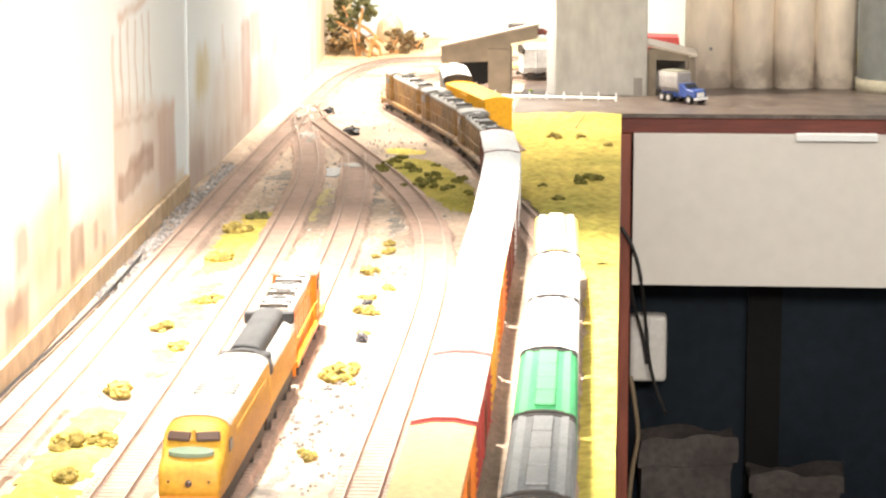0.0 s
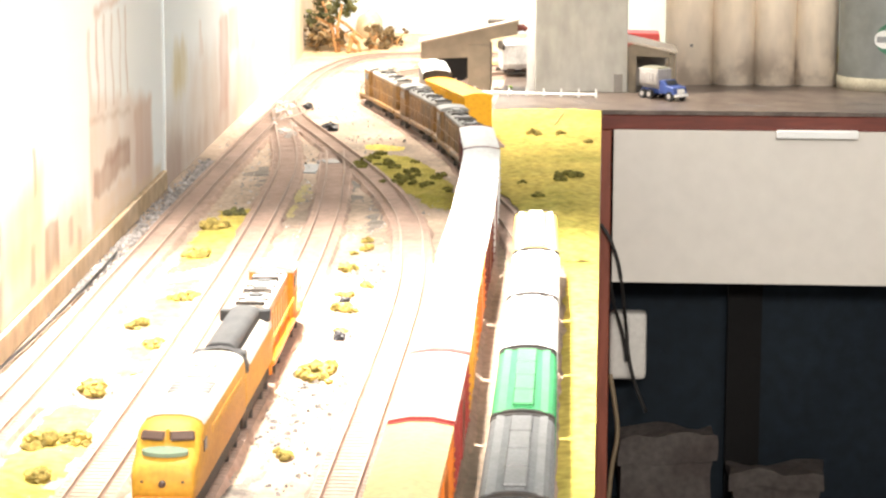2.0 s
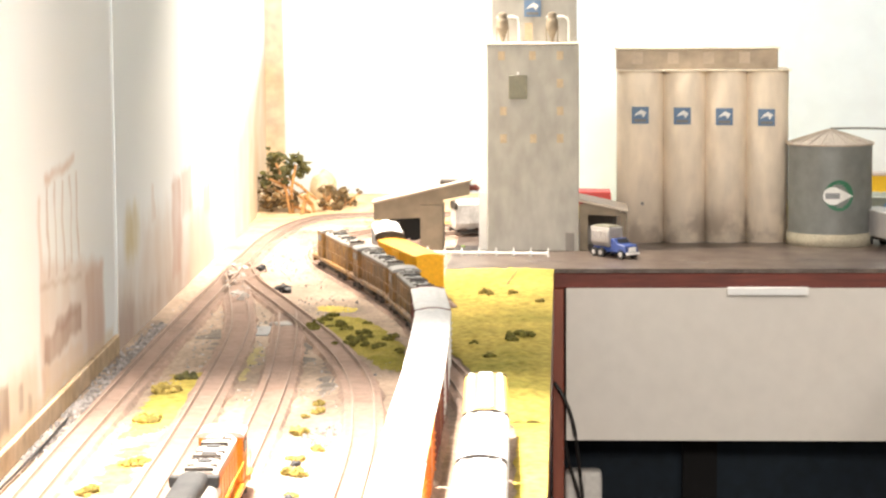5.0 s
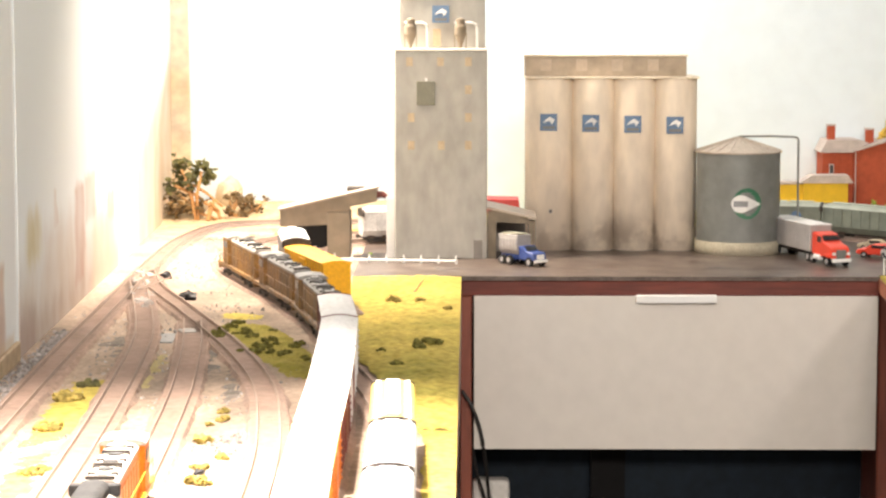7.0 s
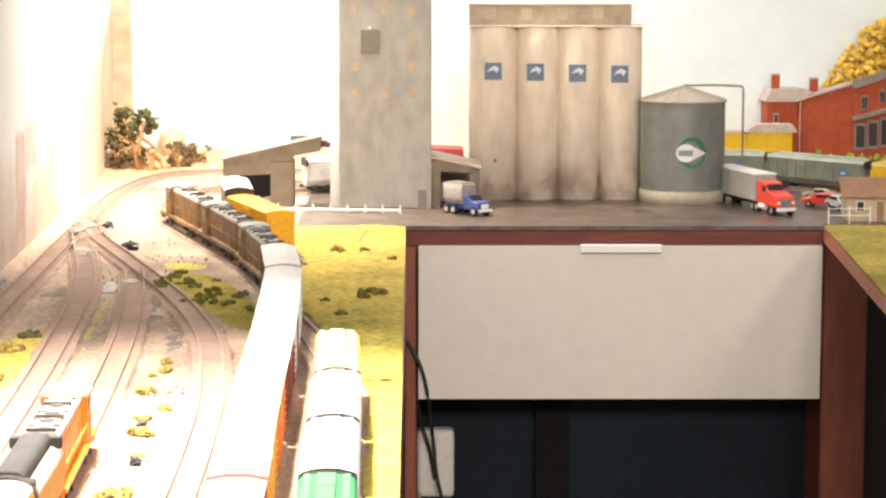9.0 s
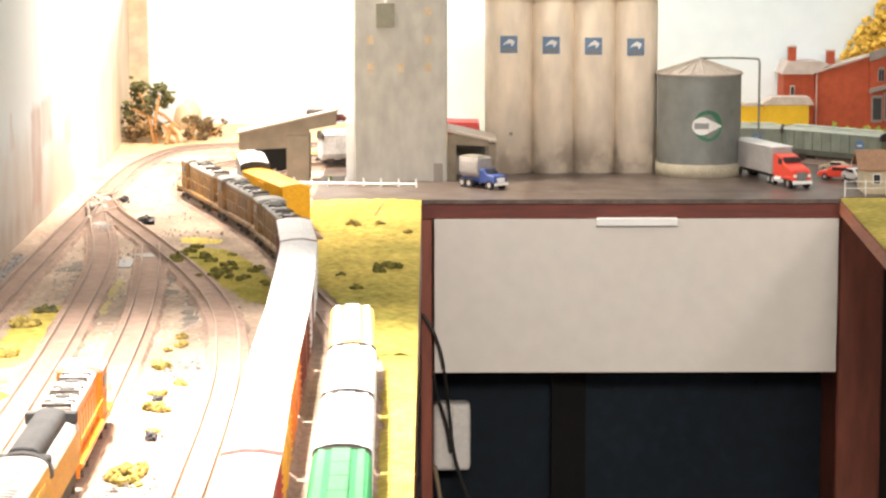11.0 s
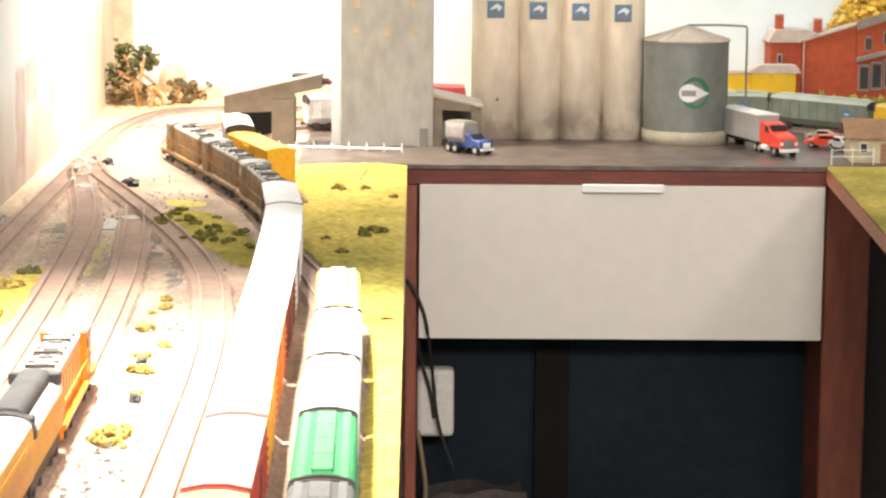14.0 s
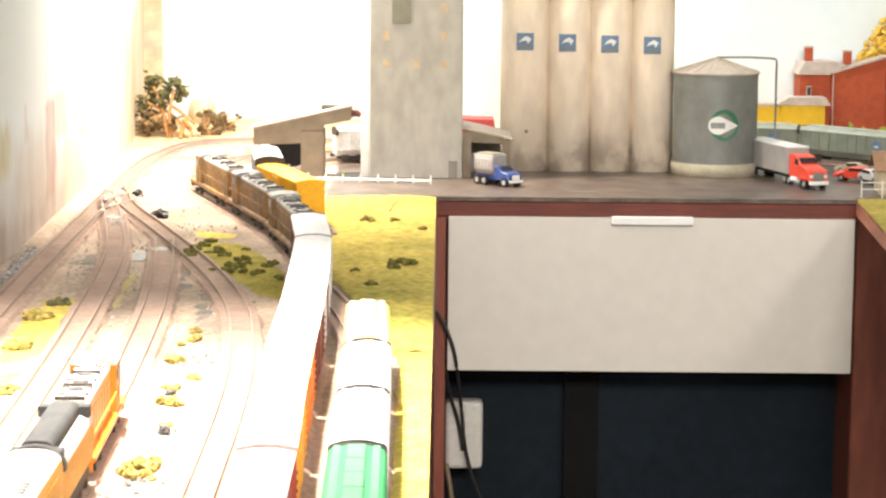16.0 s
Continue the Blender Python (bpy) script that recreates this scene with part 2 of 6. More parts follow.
M["loco_roof"] = material("loco_roof", (0.41, 0.385, 0.345), 0.5, second=(0.31, 0.29, 0.26), scale=40, amount=0.35)
M["loco_roof_dark"] = material("loco_roof_dark", (0.26, 0.255, 0.245), 0.55, second=(0.17, 0.165, 0.16), scale=40, amount=0.4)
M["tank_dark"] = material("tank_dark", (0.03, 0.031, 0.033), 0.8, second=(0.05, 0.05, 0.05), scale=50, amount=0.4)
M["roof_white"] = material("roof_white", (0.74, 0.72, 0.71), 0.5, 0.1, second=(0.62, 0.60, 0.59), scale=30, amount=0.35)
M["roof_pink"] = material("roof_pink", (0.66, 0.45, 0.42), 0.5, second=(0.56, 0.36, 0.33), scale=30, amount=0.35)
M["roof_yellow"] = material("roof_yellow", (0.72, 0.50, 0.12), 0.5, second=(0.62, 0.40, 0.09), scale=30, amount=0.35)
M["roof_orange"] = material("roof_orange", (0.80, 0.50, 0.23), 0.5, second=(0.70, 0.42, 0.18), scale=30, amount=0.3)
M["side_maroon"] = material("side_maroon", (0.16, 0.035, 0.028), 0.6, second=(0.11, 0.028, 0.022), scale=50, amount=0.4)
M["side_white"] = material("side_white", (0.60, 0.60, 0.60), 0.55, second=(0.44, 0.44, 0.44), scale=40, amount=0.4)
M["side_orange"] = material("side_orange", (0.66, 0.19, 0.02), 0.55, second=(0.5, 0.14, 0.02), scale=40, amount=0.4)
M["side_yellow"] = material("side_yellow", (0.70, 0.36, 0.03), 0.55, second=(0.55, 0.27, 0.03), scale=40, amount=0.4)
M["side_red"] = material("side_red", (0.40, 0.05, 0.04), 0.55, second=(0.28, 0.04, 0.03), scale=40, amount=0.4)
M["side_grey"] = material("side_grey", (0.32, 0.31, 0.32), 0.55, second=(0.22, 0.21, 0.22), scale=40, amount=0.4)
M["box_yellow"] = material("box_yellow", (0.78, 0.40, 0.006), 0.45, second=(0.68, 0.33, 0.006), scale=30, amount=0.25)
M["hopper_green"] = material("hopper_green", (0.018, 0.22, 0.07), 0.45, second=(0.04, 0.30, 0.11), scale=50, amount=0.4)
M["hatch_green"] = material("hatch_green", (0.09, 0.34, 0.14), 0.5, scale=60, amount=0.3)
M["hopper_grey"] = material("hopper_grey", (0.125, 0.128, 0.132), 0.6, second=(0.17, 0.17, 0.17), scale=50, amount=0.4)
M["hatch_grey"] = material("hatch_grey", (0.20, 0.20, 0.20), 0.6, scale=60, amount=0.3)
M["hopper_tan"] = material("hopper_tan", (0.50, 0.38, 0.28), 0.55, scale=50, amount=0.3)
M["hopper_mint"] = material("hopper_mint", (0.215, 0.235, 0.185), 0.6, second=(0.165, 0.18, 0.145), scale=20, amount=0.3, bump=0.05, fine=60)
M["mint_roof"] = material("mint_roof", (0.46, 0.50, 0.42), 0.6, scale=20, amount=0.2, bump=0.05, fine=60)
M["truck_red"] = material("truck_red", (0.82, 0.075, 0.04), 0.35, scale=60, amount=0.15, bump=0.02)
M["truck_blue"] = material("truck_blue", (0.02, 0.045, 0.20), 0.4, second=(0.04, 0.085, 0.28), scale=90, amount=0.3, bump=0.02)
M["trailer"] = material("trailer", (0.42, 0.40, 0.39), 0.5, 0.2, scale=60, amount=0.25)
M["tan_wall"] = material("tan_wall", (0.55, 0.46, 0.32), 0.8, scale=60, amount=0.3)
M["tan_roof"] = material("tan_roof", (0.34, 0.19, 0.11), 0.8, scale=60, amount=0.4)
M["lime"] = material("lime", (0.35, 0.55, 0.05), 0.8, scale=90, amount=0.3)
# washed-out paint of the backdrop
M["wash_ochre"] = material("wash_ochre", (0.46, 0.34, 0.205), 0.8, second=(0.56, 0.45, 0.32), scale=14, amount=0.4, bump=0.0, fine=60)
M["wash_tan"] = material("wash_tan", (0.66, 0.50, 0.31), 0.8, second=(0.70, 0.60, 0.47), scale=14, amount=0.4, bump=0.0, fine=60)
M["wash_edge"] = material("wash_edge", (0.80, 0.84, 0.85), 0.8, scale=14, amount=0.1, bump=0.0)


def soft_painting(name, base, shapes, warp=0.004):
    """Brushed paint on a board: soft-edged blocks of colour laid over one another on an off-white ground.
    A shape: y0, y1, z0, z1, softness, colour, cover, and how far it climbs with y."""
    m = bpy.data.materials.new(name)
    m.use_nodes = True
    nt = m.node_tree
    b = nt.nodes["Principled BSDF"]
    b.inputs["Roughness"].default_value = 0.8
    place, sep = nt.nodes.new("ShaderNodeTexCoord"), nt.nodes.new("ShaderNodeSeparateXYZ")
    nt.links.new(place.outputs["Object"], sep.inputs["Vector"])

    def grain(scale, squash, detail):
        mp, n = nt.nodes.new("ShaderNodeMapping"), nt.nodes.new("ShaderNodeTexNoise")
        mp.inputs["Scale"].default_value = (1, 1, squash)
        n.inputs["Scale"].default_value, n.inputs["Detail"].default_value = scale, detail
        nt.links.new(place.outputs["Object"], mp.inputs["Vector"]), nt.links.new(mp.outputs["Vector"], n.inputs["Vector"])
        return n.outputs["Fac"]

    def ranged(value, a, c, lo, hi, kind="SMOOTHSTEP"):
        r = nt.nodes.new("ShaderNodeMapRange")
        r.interpolation_type = kind
        for key, v in (("From Min", a), ("From Max", c), ("To Min", lo), ("To Max", hi)):
            r.inputs[key].default_value = v
        nt.links.new(value, r.inputs["Value"])
        return r.outputs["Result"]

    def sum_of(op, p, q):
        n = nt.nodes.new("ShaderNodeMath")
        n.operation = op
        for k, v in enumerate((p, q)):
            if isinstance(v, float):
                n.inputs[k].default_value = v
            else:
                nt.links.new(v, n.inputs[k])
        return n.outputs["Value"]

    along = sum_of("ADD", sep.outputs["Y"], ranged(grain(26, 0.8, 2), 0.25, 0.75, -warp * 1.6, warp * 1.6, "LINEAR"))
    up = sum_of("ADD", sep.outputs["Z"], ranged(grain(34, 0.8, 2), 0.25, 0.75, -warp, warp, "LINEAR"))
    brush = ranged(grain(18, 0.5, 3), 0.30, 0.68, 0.50, 0.92, "LINEAR")
    colour = None
    for y0, y1, z0, z1, soft, paint, cover, climb in shapes:
        z = up
        if climb:
            z = sum_of("SUBTRACT", up, sum_of("MULTIPLY", sum_of("SUBTRACT", sep.outputs["Y"], float(y0)), float(climb)))
        a = sum_of("MULTIPLY", ranged(along, y0 - soft, y0 + soft, 0, 1), ranged(along, y1 - soft, y1 + soft, 1, 0))
        c = sum_of("MULTIPLY", ranged(z, z0 - soft * 0.7, z0 + soft * 0.7, 0, 1), ranged(z, z1 - soft * 0.7, z1 + soft * 0.7, cover, 0))
        mix = nt.nodes.new("ShaderNodeMix")
        mix.data_type = "RGBA"
        mix.inputs["A"].default_value, mix.inputs["B"].default_value = (*base, 1), (*paint, 1)
        if colour is not None:
            nt.links.new(colour, mix.inputs["A"])
        nt.links.new(sum_of("MULTIPLY", sum_of("MULTIPLY", a, c), brush), mix.inputs["Factor"])
        colour = mix.outputs["Result"]
    nt.links.new(colour, b.inputs["Base Color"])
    return m


CREAM, PINK, BROWN, DARK, OCHRE = (0.68, 0.58, 0.46), (0.56, 0.41, 0.34), (0.43, 0.33, 0.265), (0.36, 0.25, 0.205), (0.66, 0.53, 0.34)
SOOT = (0.24, 0.165, 0.12)
TOWN = [(-1.5, -0.40, 0.010, 0.060, 0.020, (0.58, 0.46, 0.31), 0.85, 0), (-0.38, -0.07, 0.030, 0.130, 0.012, (0.62, 0.50, 0.43), 0.75, -0.11),
        (-0.17, -0.072, 0.008, 0.096, 0.009, PINK, 0.95, 0), (-0.375, -0.20, 0.046, 0.068, 0.006, DARK, 1.0, 0.04), (-0.33, -0.22, 0.064, 0.076, 0.006, DARK, 0.85, 0.03),
        (-0.39, -0.19, 0.022, 0.047, 0.006, (0.68, 0.57, 0.48), 0.95, -0.03), (-0.39, -0.19, 0.108, 0.114, 0.005, BROWN, 0.5, -0.08),
        (-0.36, -0.215, 0.186, 0.194, 0.006, PINK, 0.75, 0.05), (-0.39, -0.375, 0.03, 0.18, 0.006, PINK, 0.55, 0)]
TOWN += [(y, y + 0.007, 0.112, 0.186, 0.003, (0.48, 0.36, 0.31), 0.75, 0) for y in (-0.350, -0.315, -0.280, -0.242, -0.208)]
TOWN += [(-0.570, -0.520, 0.024, 0.058, 0.005, SOOT, 1.0, 0.03), (-0.486, -0.468, 0.030, 0.050, 0.004, SOOT, 0.7, 0), (-0.446, -0.432, 0.022, 0.038, 0.004, SOOT, 0.6, 0),
         (-0.622, -0.605, 0.028, 0.054, 0.004, SOOT, 0.7, 0), (-0.603, -0.596, 0.085, 0.120, 0.003, SOOT, 0.75, 0), (-0.71, -0.57, 0.040, 0.086, 0.022, (0.60, 0.46, 0.27), 0.9, 0.12),
         (-0.78, -0.715, 0.020, 0.050, 0.008, SOOT, 0.9, 0), (-0.75, -0.712, 0.060, 0.090, 0.010, (0.46, 0.31, 0.24), 0.85, 0), (-0.98, -0.80, 0.030, 0.078, 0.014, (0.46, 0.31, 0.24), 0.8, 0.05),
         (-0.96, -0.82, 0.046, 0.052, 0.005, (0.78, 0.78, 0.76), 0.9, 0.03), (-0.96, -0.82, 0.062, 0.067, 0.005, (0.78, 0.78, 0.76), 0.9, 0.03), (-0.90, -0.875, 0.016, 0.044, 0.006, SOOT, 0.8, 0),
         (-1.5, -0.02, 0.015, 0.028, 0.008, OCHRE, 0.7, 0)]
HILLS = [(-0.05, 0.72, -0.02, 0.072, 0.045, (0.56, 0.47, 0.38), 0.85, 0), (-0.05, 0.76, -0.03, 0.028, 0.028, BROWN, 0.85, 0), (-0.03, 0.09, -0.02, 0.040, 0.020, DARK, 0.7, 0),
         (0.045, 0.14, 0.078, 0.124, 0.020, (0.58, 0.51, 0.30), 0.95, 0), (0.15, 0.37, 0.040, 0.105, 0.030, (0.60, 0.53, 0.47), 0.75, 0), (0.23, 0.25, 0.100, 0.135, 0.006, PINK, 0.5, 0),
         (0.380, 0.455, 0.020, 0.130, 0.009, (0.48, 0.31, 0.25), 0.95, 0), (0.462, 0.552, 0.080, 0.135, 0.010, PINK, 0.8, 0), (0.660, 0.728, 0.064, 0.101, 0.010, (0.50, 0.28, 0.24), 0.9, 0),
         (0.52, 0.78, -0.02, 0.078, 0.030, CREAM, 0.7, 0), (0.98, 1.52, -0.20, 0.110, 0.030, (0.68, 0.53, 0.34), 0.8, 0.25), (1.20, 1.52, -0.20, 0.105, 0.025, (0.60, 0.43, 0.25), 0.75, 0.6)]
M["town_paint"] = soft_painting("town_paint", (0.80, 0.85, 0.87), TOWN)
M["hill_paint"] = soft_painting("hill_paint", (0.79, 0.85, 0.88), HILLS, 0.007)


# ---------------------------------------------------------------- builders
def finish(name, bm, mat, parent=None, label="", smooth=False):
    me = bpy.data.meshes.new(name)
    bmesh.ops.recalc_face_normals(bm, faces=bm.faces)
    if smooth:
        for f in bm.faces:
            f.smooth = True
    bm.to_mesh(me)
    bm.free()
    me.materials.append(M[mat])
    ob = new(name, me)
    if parent is not None:
        ob.parent = parent
    if label:
        ob["label"] = label
    return ob


def part(name, bm, mat, parent, label="", smooth=False):
    return finish(name, bm, mat, parent, label, smooth)


def thing(name, m, label, category, group="", kind=""):
    ob = new(name)
    ob.empty_display_size = 0.01
    ob.matrix_world = m
    return tagged(ob, label, category, group, kind)


def box(x0, x1, y0, y1, z0, z1, bevel=0.0, bm=None, seg=1):
    bm = bm or bmesh.new()
    vs = [bm.verts.new((x, y, z)) for x in (x0, x1) for y in (y0, y1) for z in (z0, z1)]
    fs = [bm.faces.new([vs[i] for i in q]) for q in ((0, 1, 3, 2), (4, 6, 7, 5), (0, 4, 5, 1), (2, 3, 7, 6), (0, 2, 6, 4), (1, 5, 7, 3))]
    if bevel:
        edges = list({e for f in fs for e in f.edges})
        bmesh.ops.bevel(bm, geom=edges, offset=bevel, segments=seg, affect="EDGES", profile=0.6)
    return bm


def prism(outline, a0, a1, axis="y", bm=None, bevel=0.0):
    """An outline of pairs pushed along an axis. axis y: pairs are x, z; axis x: pairs are y, z; axis z: pairs are x, y."""
    bm = bm or bmesh.new()

    def at(p, a):
        return {"y": (p[0], a, p[1]), "x": (a, p[0], p[1]), "z": (p[0], p[1], a)}[axis]

    lo, hi = [bm.verts.new(at(p, a0)) for p in outline], [bm.verts.new(at(p, a1)) for p in outline]
    fs = [bm.faces.new(lo[::-1]), bm.faces.new(hi)]
    n = len(outline)
    for i in range(n):
        fs.append(bm.faces.new((lo[i], lo[(i + 1) % n], hi[(i + 1) % n], hi[i])))
    if bevel:
        bmesh.ops.recalc_face_normals(bm, faces=fs)
        bmesh.ops.bevel(bm, geom=list({e for f in fs for e in f.edges}), offset=bevel, segments=1, affect="EDGES")
    return bm


def tube(points, r, sides=8, bm=None):
    bm = bm or bmesh.new()
    pts = [Vector(p) for p in points]
    rings = []
    for i, p in enumerate(pts):
        d = (pts[min(i + 1, len(pts) - 1)] - pts[max(i - 1, 0)]).normalized()
        u = d.orthogonal().normalized() if abs(d.z) > 0.95 else d.cross(Vector((0, 0, 1))).normalized()
        v = d.cross(u)
        rr = r[i] if isinstance(r, (list, tuple)) else r
        rings.append([bm.verts.new(p + (u * math.cos(a) + v * math.sin(a)) * rr) for a in (2 * math.pi * k / sides for k in range(sides))])
    for a, b in zip(rings, rings[1:]):
        for k in range(sides):
            bm.faces.new((a[k], a[(k + 1) % sides], b[(k + 1) % sides], b[k]))
    bm.faces.new(rings[0][::-1]), bm.faces.new(rings[-1])
    return bm


def lathe(profile, sides=40, bm=None, centre=(0, 0)):
    """Turned round z. profile: pairs of radius, z from the bottom up."""
    bm = bm or bmesh.new()
    rings = []
    for r, z in profile:
        rings.append([bm.verts.new((centre[0] + r * math.cos(2 * math.pi * k / sides), centre[1] + r * math.sin(2 * math.pi * k / sides), z)) for k in range(sides)])
    for a, b in zip(rings, rings[1:]):
        for k in range(sides):
            bm.faces.new((a[k], a[(k + 1) % sides], b[(k + 1) % sides], b[k]))
    bm.faces.new(rings[0][::-1]), bm.faces.new(rings[-1])
    return bm


def disc_x(y, z, r, x0, x1, sides=14, bm=None):
    """A wheel whose axle lies along x."""
    bm = bm or bmesh.new()
    a = [bm.verts.new((x0, y + r * math.cos(2 * math.pi * k / sides), z + r * math.sin(2 * math.pi * k / sides))) for k in range(sides)]
    b = [bm.verts.new((x1, v.co.y, v.co.z)) for v in a]
    bm.faces.new(a[::-1]), bm.faces.new(b)
    for k in range(sides):
        bm.faces.new((a[k], a[(k + 1) % sides], b[(k + 1) % sides], b[k]))
    return bm


def lump(bm, c, r, flat=0.7, wobble=0.35, seed=0, sub=1):
    got = bmesh.ops.create_icosphere(bm, subdivisions=sub, radius=1.0)
    for v in got["verts"]:
        d = v.co.copy()
        k = 1 + wobble * noise.noise(d * 1.7 + Vector((seed * 3.1, seed * 1.7, seed)))
        v.co = Vector(c) + Vector((d.x * r * k, d.y * r * k, d.z * r * k * flat))


class Path:
    """A smooth line through plan points, sampled evenly."""

    def __init__(self, pts, step=0.004):
        p = [Vector((x, y)) for x, y in pts]
        p = [2 * p[0] - p[1]] + p + [2 * p[-1] - p[-2]]
        raw = []
        for a, b, c, d in zip(p, p[1:], p[2:], p[3:]):
            for k in range(40):
                t = k / 40
                raw.append(0.5 * (2 * b + (c - a) * t + (2 * a - 5 * b + 4 * c - d) * t * t + (3 * b - a - 3 * c + d) * t ** 3))
        raw.append(p[-2])
        self.raw, self.s = raw, [0.0]
        for a, b in zip(raw, raw[1:]):
            self.s.append(self.s[-1] + (b - a).length)
        self.length = self.s[-1]

    def at(self, s):
        i = int(np.clip(np.searchsorted(self.s, s) - 1, 0, len(self.raw) - 2))
        t = (s - self.s[i]) / max(1e-9, self.s[i + 1] - self.s[i])
        return self.raw[i].lerp(self.raw[i + 1], t)

    def heading(self, s):
        return (self.at(min(self.length, s + 0.01)) - self.at(max(0, s - 0.01))).normalized()

    def find(self, y):
        """The first length at which the line reaches that y."""
        for s, p in zip(self.s, self.raw):
            if p.y >= y:
                return s
        return self.length

    def car_pose(self, s0, s1, z=0.0):
        a, b = self.at(s0), self.at(s1)
        d = b - a
        mid = (a + b) / 2
        return pose(mid.x, mid.y, z, 0, 0, math.degrees(math.atan2(-d.x, d.y))), d.length


TOP = 0.0068  # top of the rails


def track(path, label, s0=0.0, s1=None):
    s1 = s1 or path.length
    ob = thing("track", pose(0, 0, 0), label, "track", "yard tracks", "structure")
    n = max(2, int((s1 - s0) / 0.012))
    ss = [s0 + (s1 - s0) * k / n for k in range(n + 1)]
    bm = bmesh.new()
    rings = []
    for s in ss:
        p, h = path.at(s), path.heading(s)
        r = Vector((h.y, -h.x))
        w = 0.0185 + 0.0045 * noise.noise(Vector((s * 38, s1, 0)))
        rings.append([bm.verts.new((*(p + r * o), z)) for o, z in ((-w, -0.001), (-0.0155, 0.0030), (0.0155, 0.0030), (w, -0.001))])
    for a, b in zip(rings, rings[1:]):
        for k in range(3):
            bm.faces.new((a[k], a[k + 1], b[k + 1], b[k]))
    part("roadbed", bm, "roadbed", ob, "dusty pinkish-brown roadbed")
    for side in (-1, 1):
        bm = bmesh.new()
        rings = []
        for s in ss:
            p, h = path.at(s), path.heading(s)
            r = Vector((h.y, -h.x))
            c = side * 0.0087
            rings.append([bm.verts.new((*(p + r * (c + o)), z)) for o, z in ((-0.0011, 0.0038), (-0.0004, 0.0046), (-0.0005, TOP), (0.0005, TOP), (0.0004, 0.0046), (0.0011, 0.0038))])
        for a, b in zip(rings, rings[1:]):
            for k in range(6):
                bm.faces.new((a[k], a[(k + 1) % 6], b[(k + 1) % 6], b[k]))
        part("rail", bm, "rail", ob, "rust-brown steel rail")
    verts, faces = [], []
    k = s0 + 0.003
    while k < s1:
        p, h = path.at(k), path.heading(k)
        r = Vector((h.y, -h.x))
        jig = 0.0006 * noise.noise(Vector((k * 300, 2, s1)))
        base = len(verts)
        for o in (-0.0145 + jig, 0.0145 + jig):
            for e in (-0.0013, 0.0013):
                for z in (0.0015, 0.0034):
                    verts.append((*(p + r * o + h * e), z))
        faces += [[base + i for i in q] for q in ((0, 1, 3, 2), (4, 6, 7, 5), (0, 4, 5, 1), (2, 3, 7, 6), (1, 5, 7, 3))]
        k += 0.0066
    me = bpy.data.meshes.new("ties")
    me.from_pydata(verts, [], faces)
    me.materials.append(M["tie"])
    ties = new("ties", me)
    ties.parent = ob
    tagged(ties, "weathered brown wooden ties", "", "", "stuff")
    return ob


def ground_patch(name, outline, mat, label, height=0.003, cell=0.004, rough=0.9, seed=0.0):
    """Turf with a ragged edge inside an outline of plan points, lying on the ground."""
    xs, ys = [p[0] for p in outline], [p[1] for p in outline]
    seg = list(zip(outline, outline[1:] + outline[:1]))

    def depth(x, y):
        inside, near = False, 9.0
        for (ax, ay), (bx, by) in seg:
            if (ay > y) != (by > y) and x < (bx - ax) * (y - ay) / (by - ay) + ax:
                inside = not inside
            t = max(0, min(1, ((x - ax) * (bx - ax) + (y - ay) * (by - ay)) / max(1e-12, (bx - ax) ** 2 + (by - ay) ** 2)))
            near = min(near, math.hypot(x - ax - t * (bx - ax), y - ay - t * (by - ay)))
        return near if inside else -near

    nx, ny = int((max(xs) - min(xs)) / cell) + 2, int((max(ys) - min(ys)) / (cell * 1.6)) + 2
    grid, bm = {}, bmesh.new()
    for i in range(nx):
        for j in range(ny):
            x, y = min(xs) + i * cell, min(ys) + j * cell * 1.6
            d = depth(x, y) + 0.010 * rough * noise.noise(Vector((x * 45, y * 45, seed)))
            if d > 0:
                k = min(1, d / 0.012)
                z = -0.0006 + height * k * (0.55 + 0.6 * noise.noise(Vector((x * 130, y * 130, seed + 4)))) + height * 0.5 * k * noise.noise(Vector((x * 30, y * 30, seed)))
                grid[i, j] = bm.verts.new((x, y, max(z, -0.0006 + 0.0012 * k)))
    for i, j in grid:
        q = [grid.get(c) for c in ((i, j), (i + 1, j), (i + 1, j + 1), (i, j + 1))]
        if all(q):
            bm.faces.new(q)
    bmesh.ops.delete(bm, geom=[v for v in bm.verts if not v.link_faces], context="VERTS")
    return tagged(finish(name, bm, mat, smooth=True), label, "grass", "", "stuff")


def turf_strip(name, left, right, y0, y1, nx, ny, mat, label, height, seed):
    """Turf between two plan lines (functions of y), with straight edges where it meets wood."""
    bm = bmesh.new()
    rows = []
    for j in range(ny + 1):
        y = y0 + (y1 - y0) * j / ny
        a, b = left(y), right(y)
        row = []
        for i in range(nx + 1):
            x = a + (b - a) * i / nx
            k = min(1, 4 * i / nx, 4 * (nx - i) / nx)
            z = 0.0010 + height * k * (0.5 + 0.7 * noise.noise(Vector((x * 130, y * 130, seed)))) + height * 0.6 * k * noise.noise(Vector((x * 30, y * 30, seed)))
            row.append(bm.verts.new((x, y, max(z, 0.0004))))
        rows.append(row)
    for a, b in zip(rows, rows[1:]):
        for i in range(nx):
            bm.faces.new((a[i], a[i + 1], b[i + 1], b[i]))
    return tagged(finish(name, bm, mat, smooth=True), label, "grass", "", "stuff")


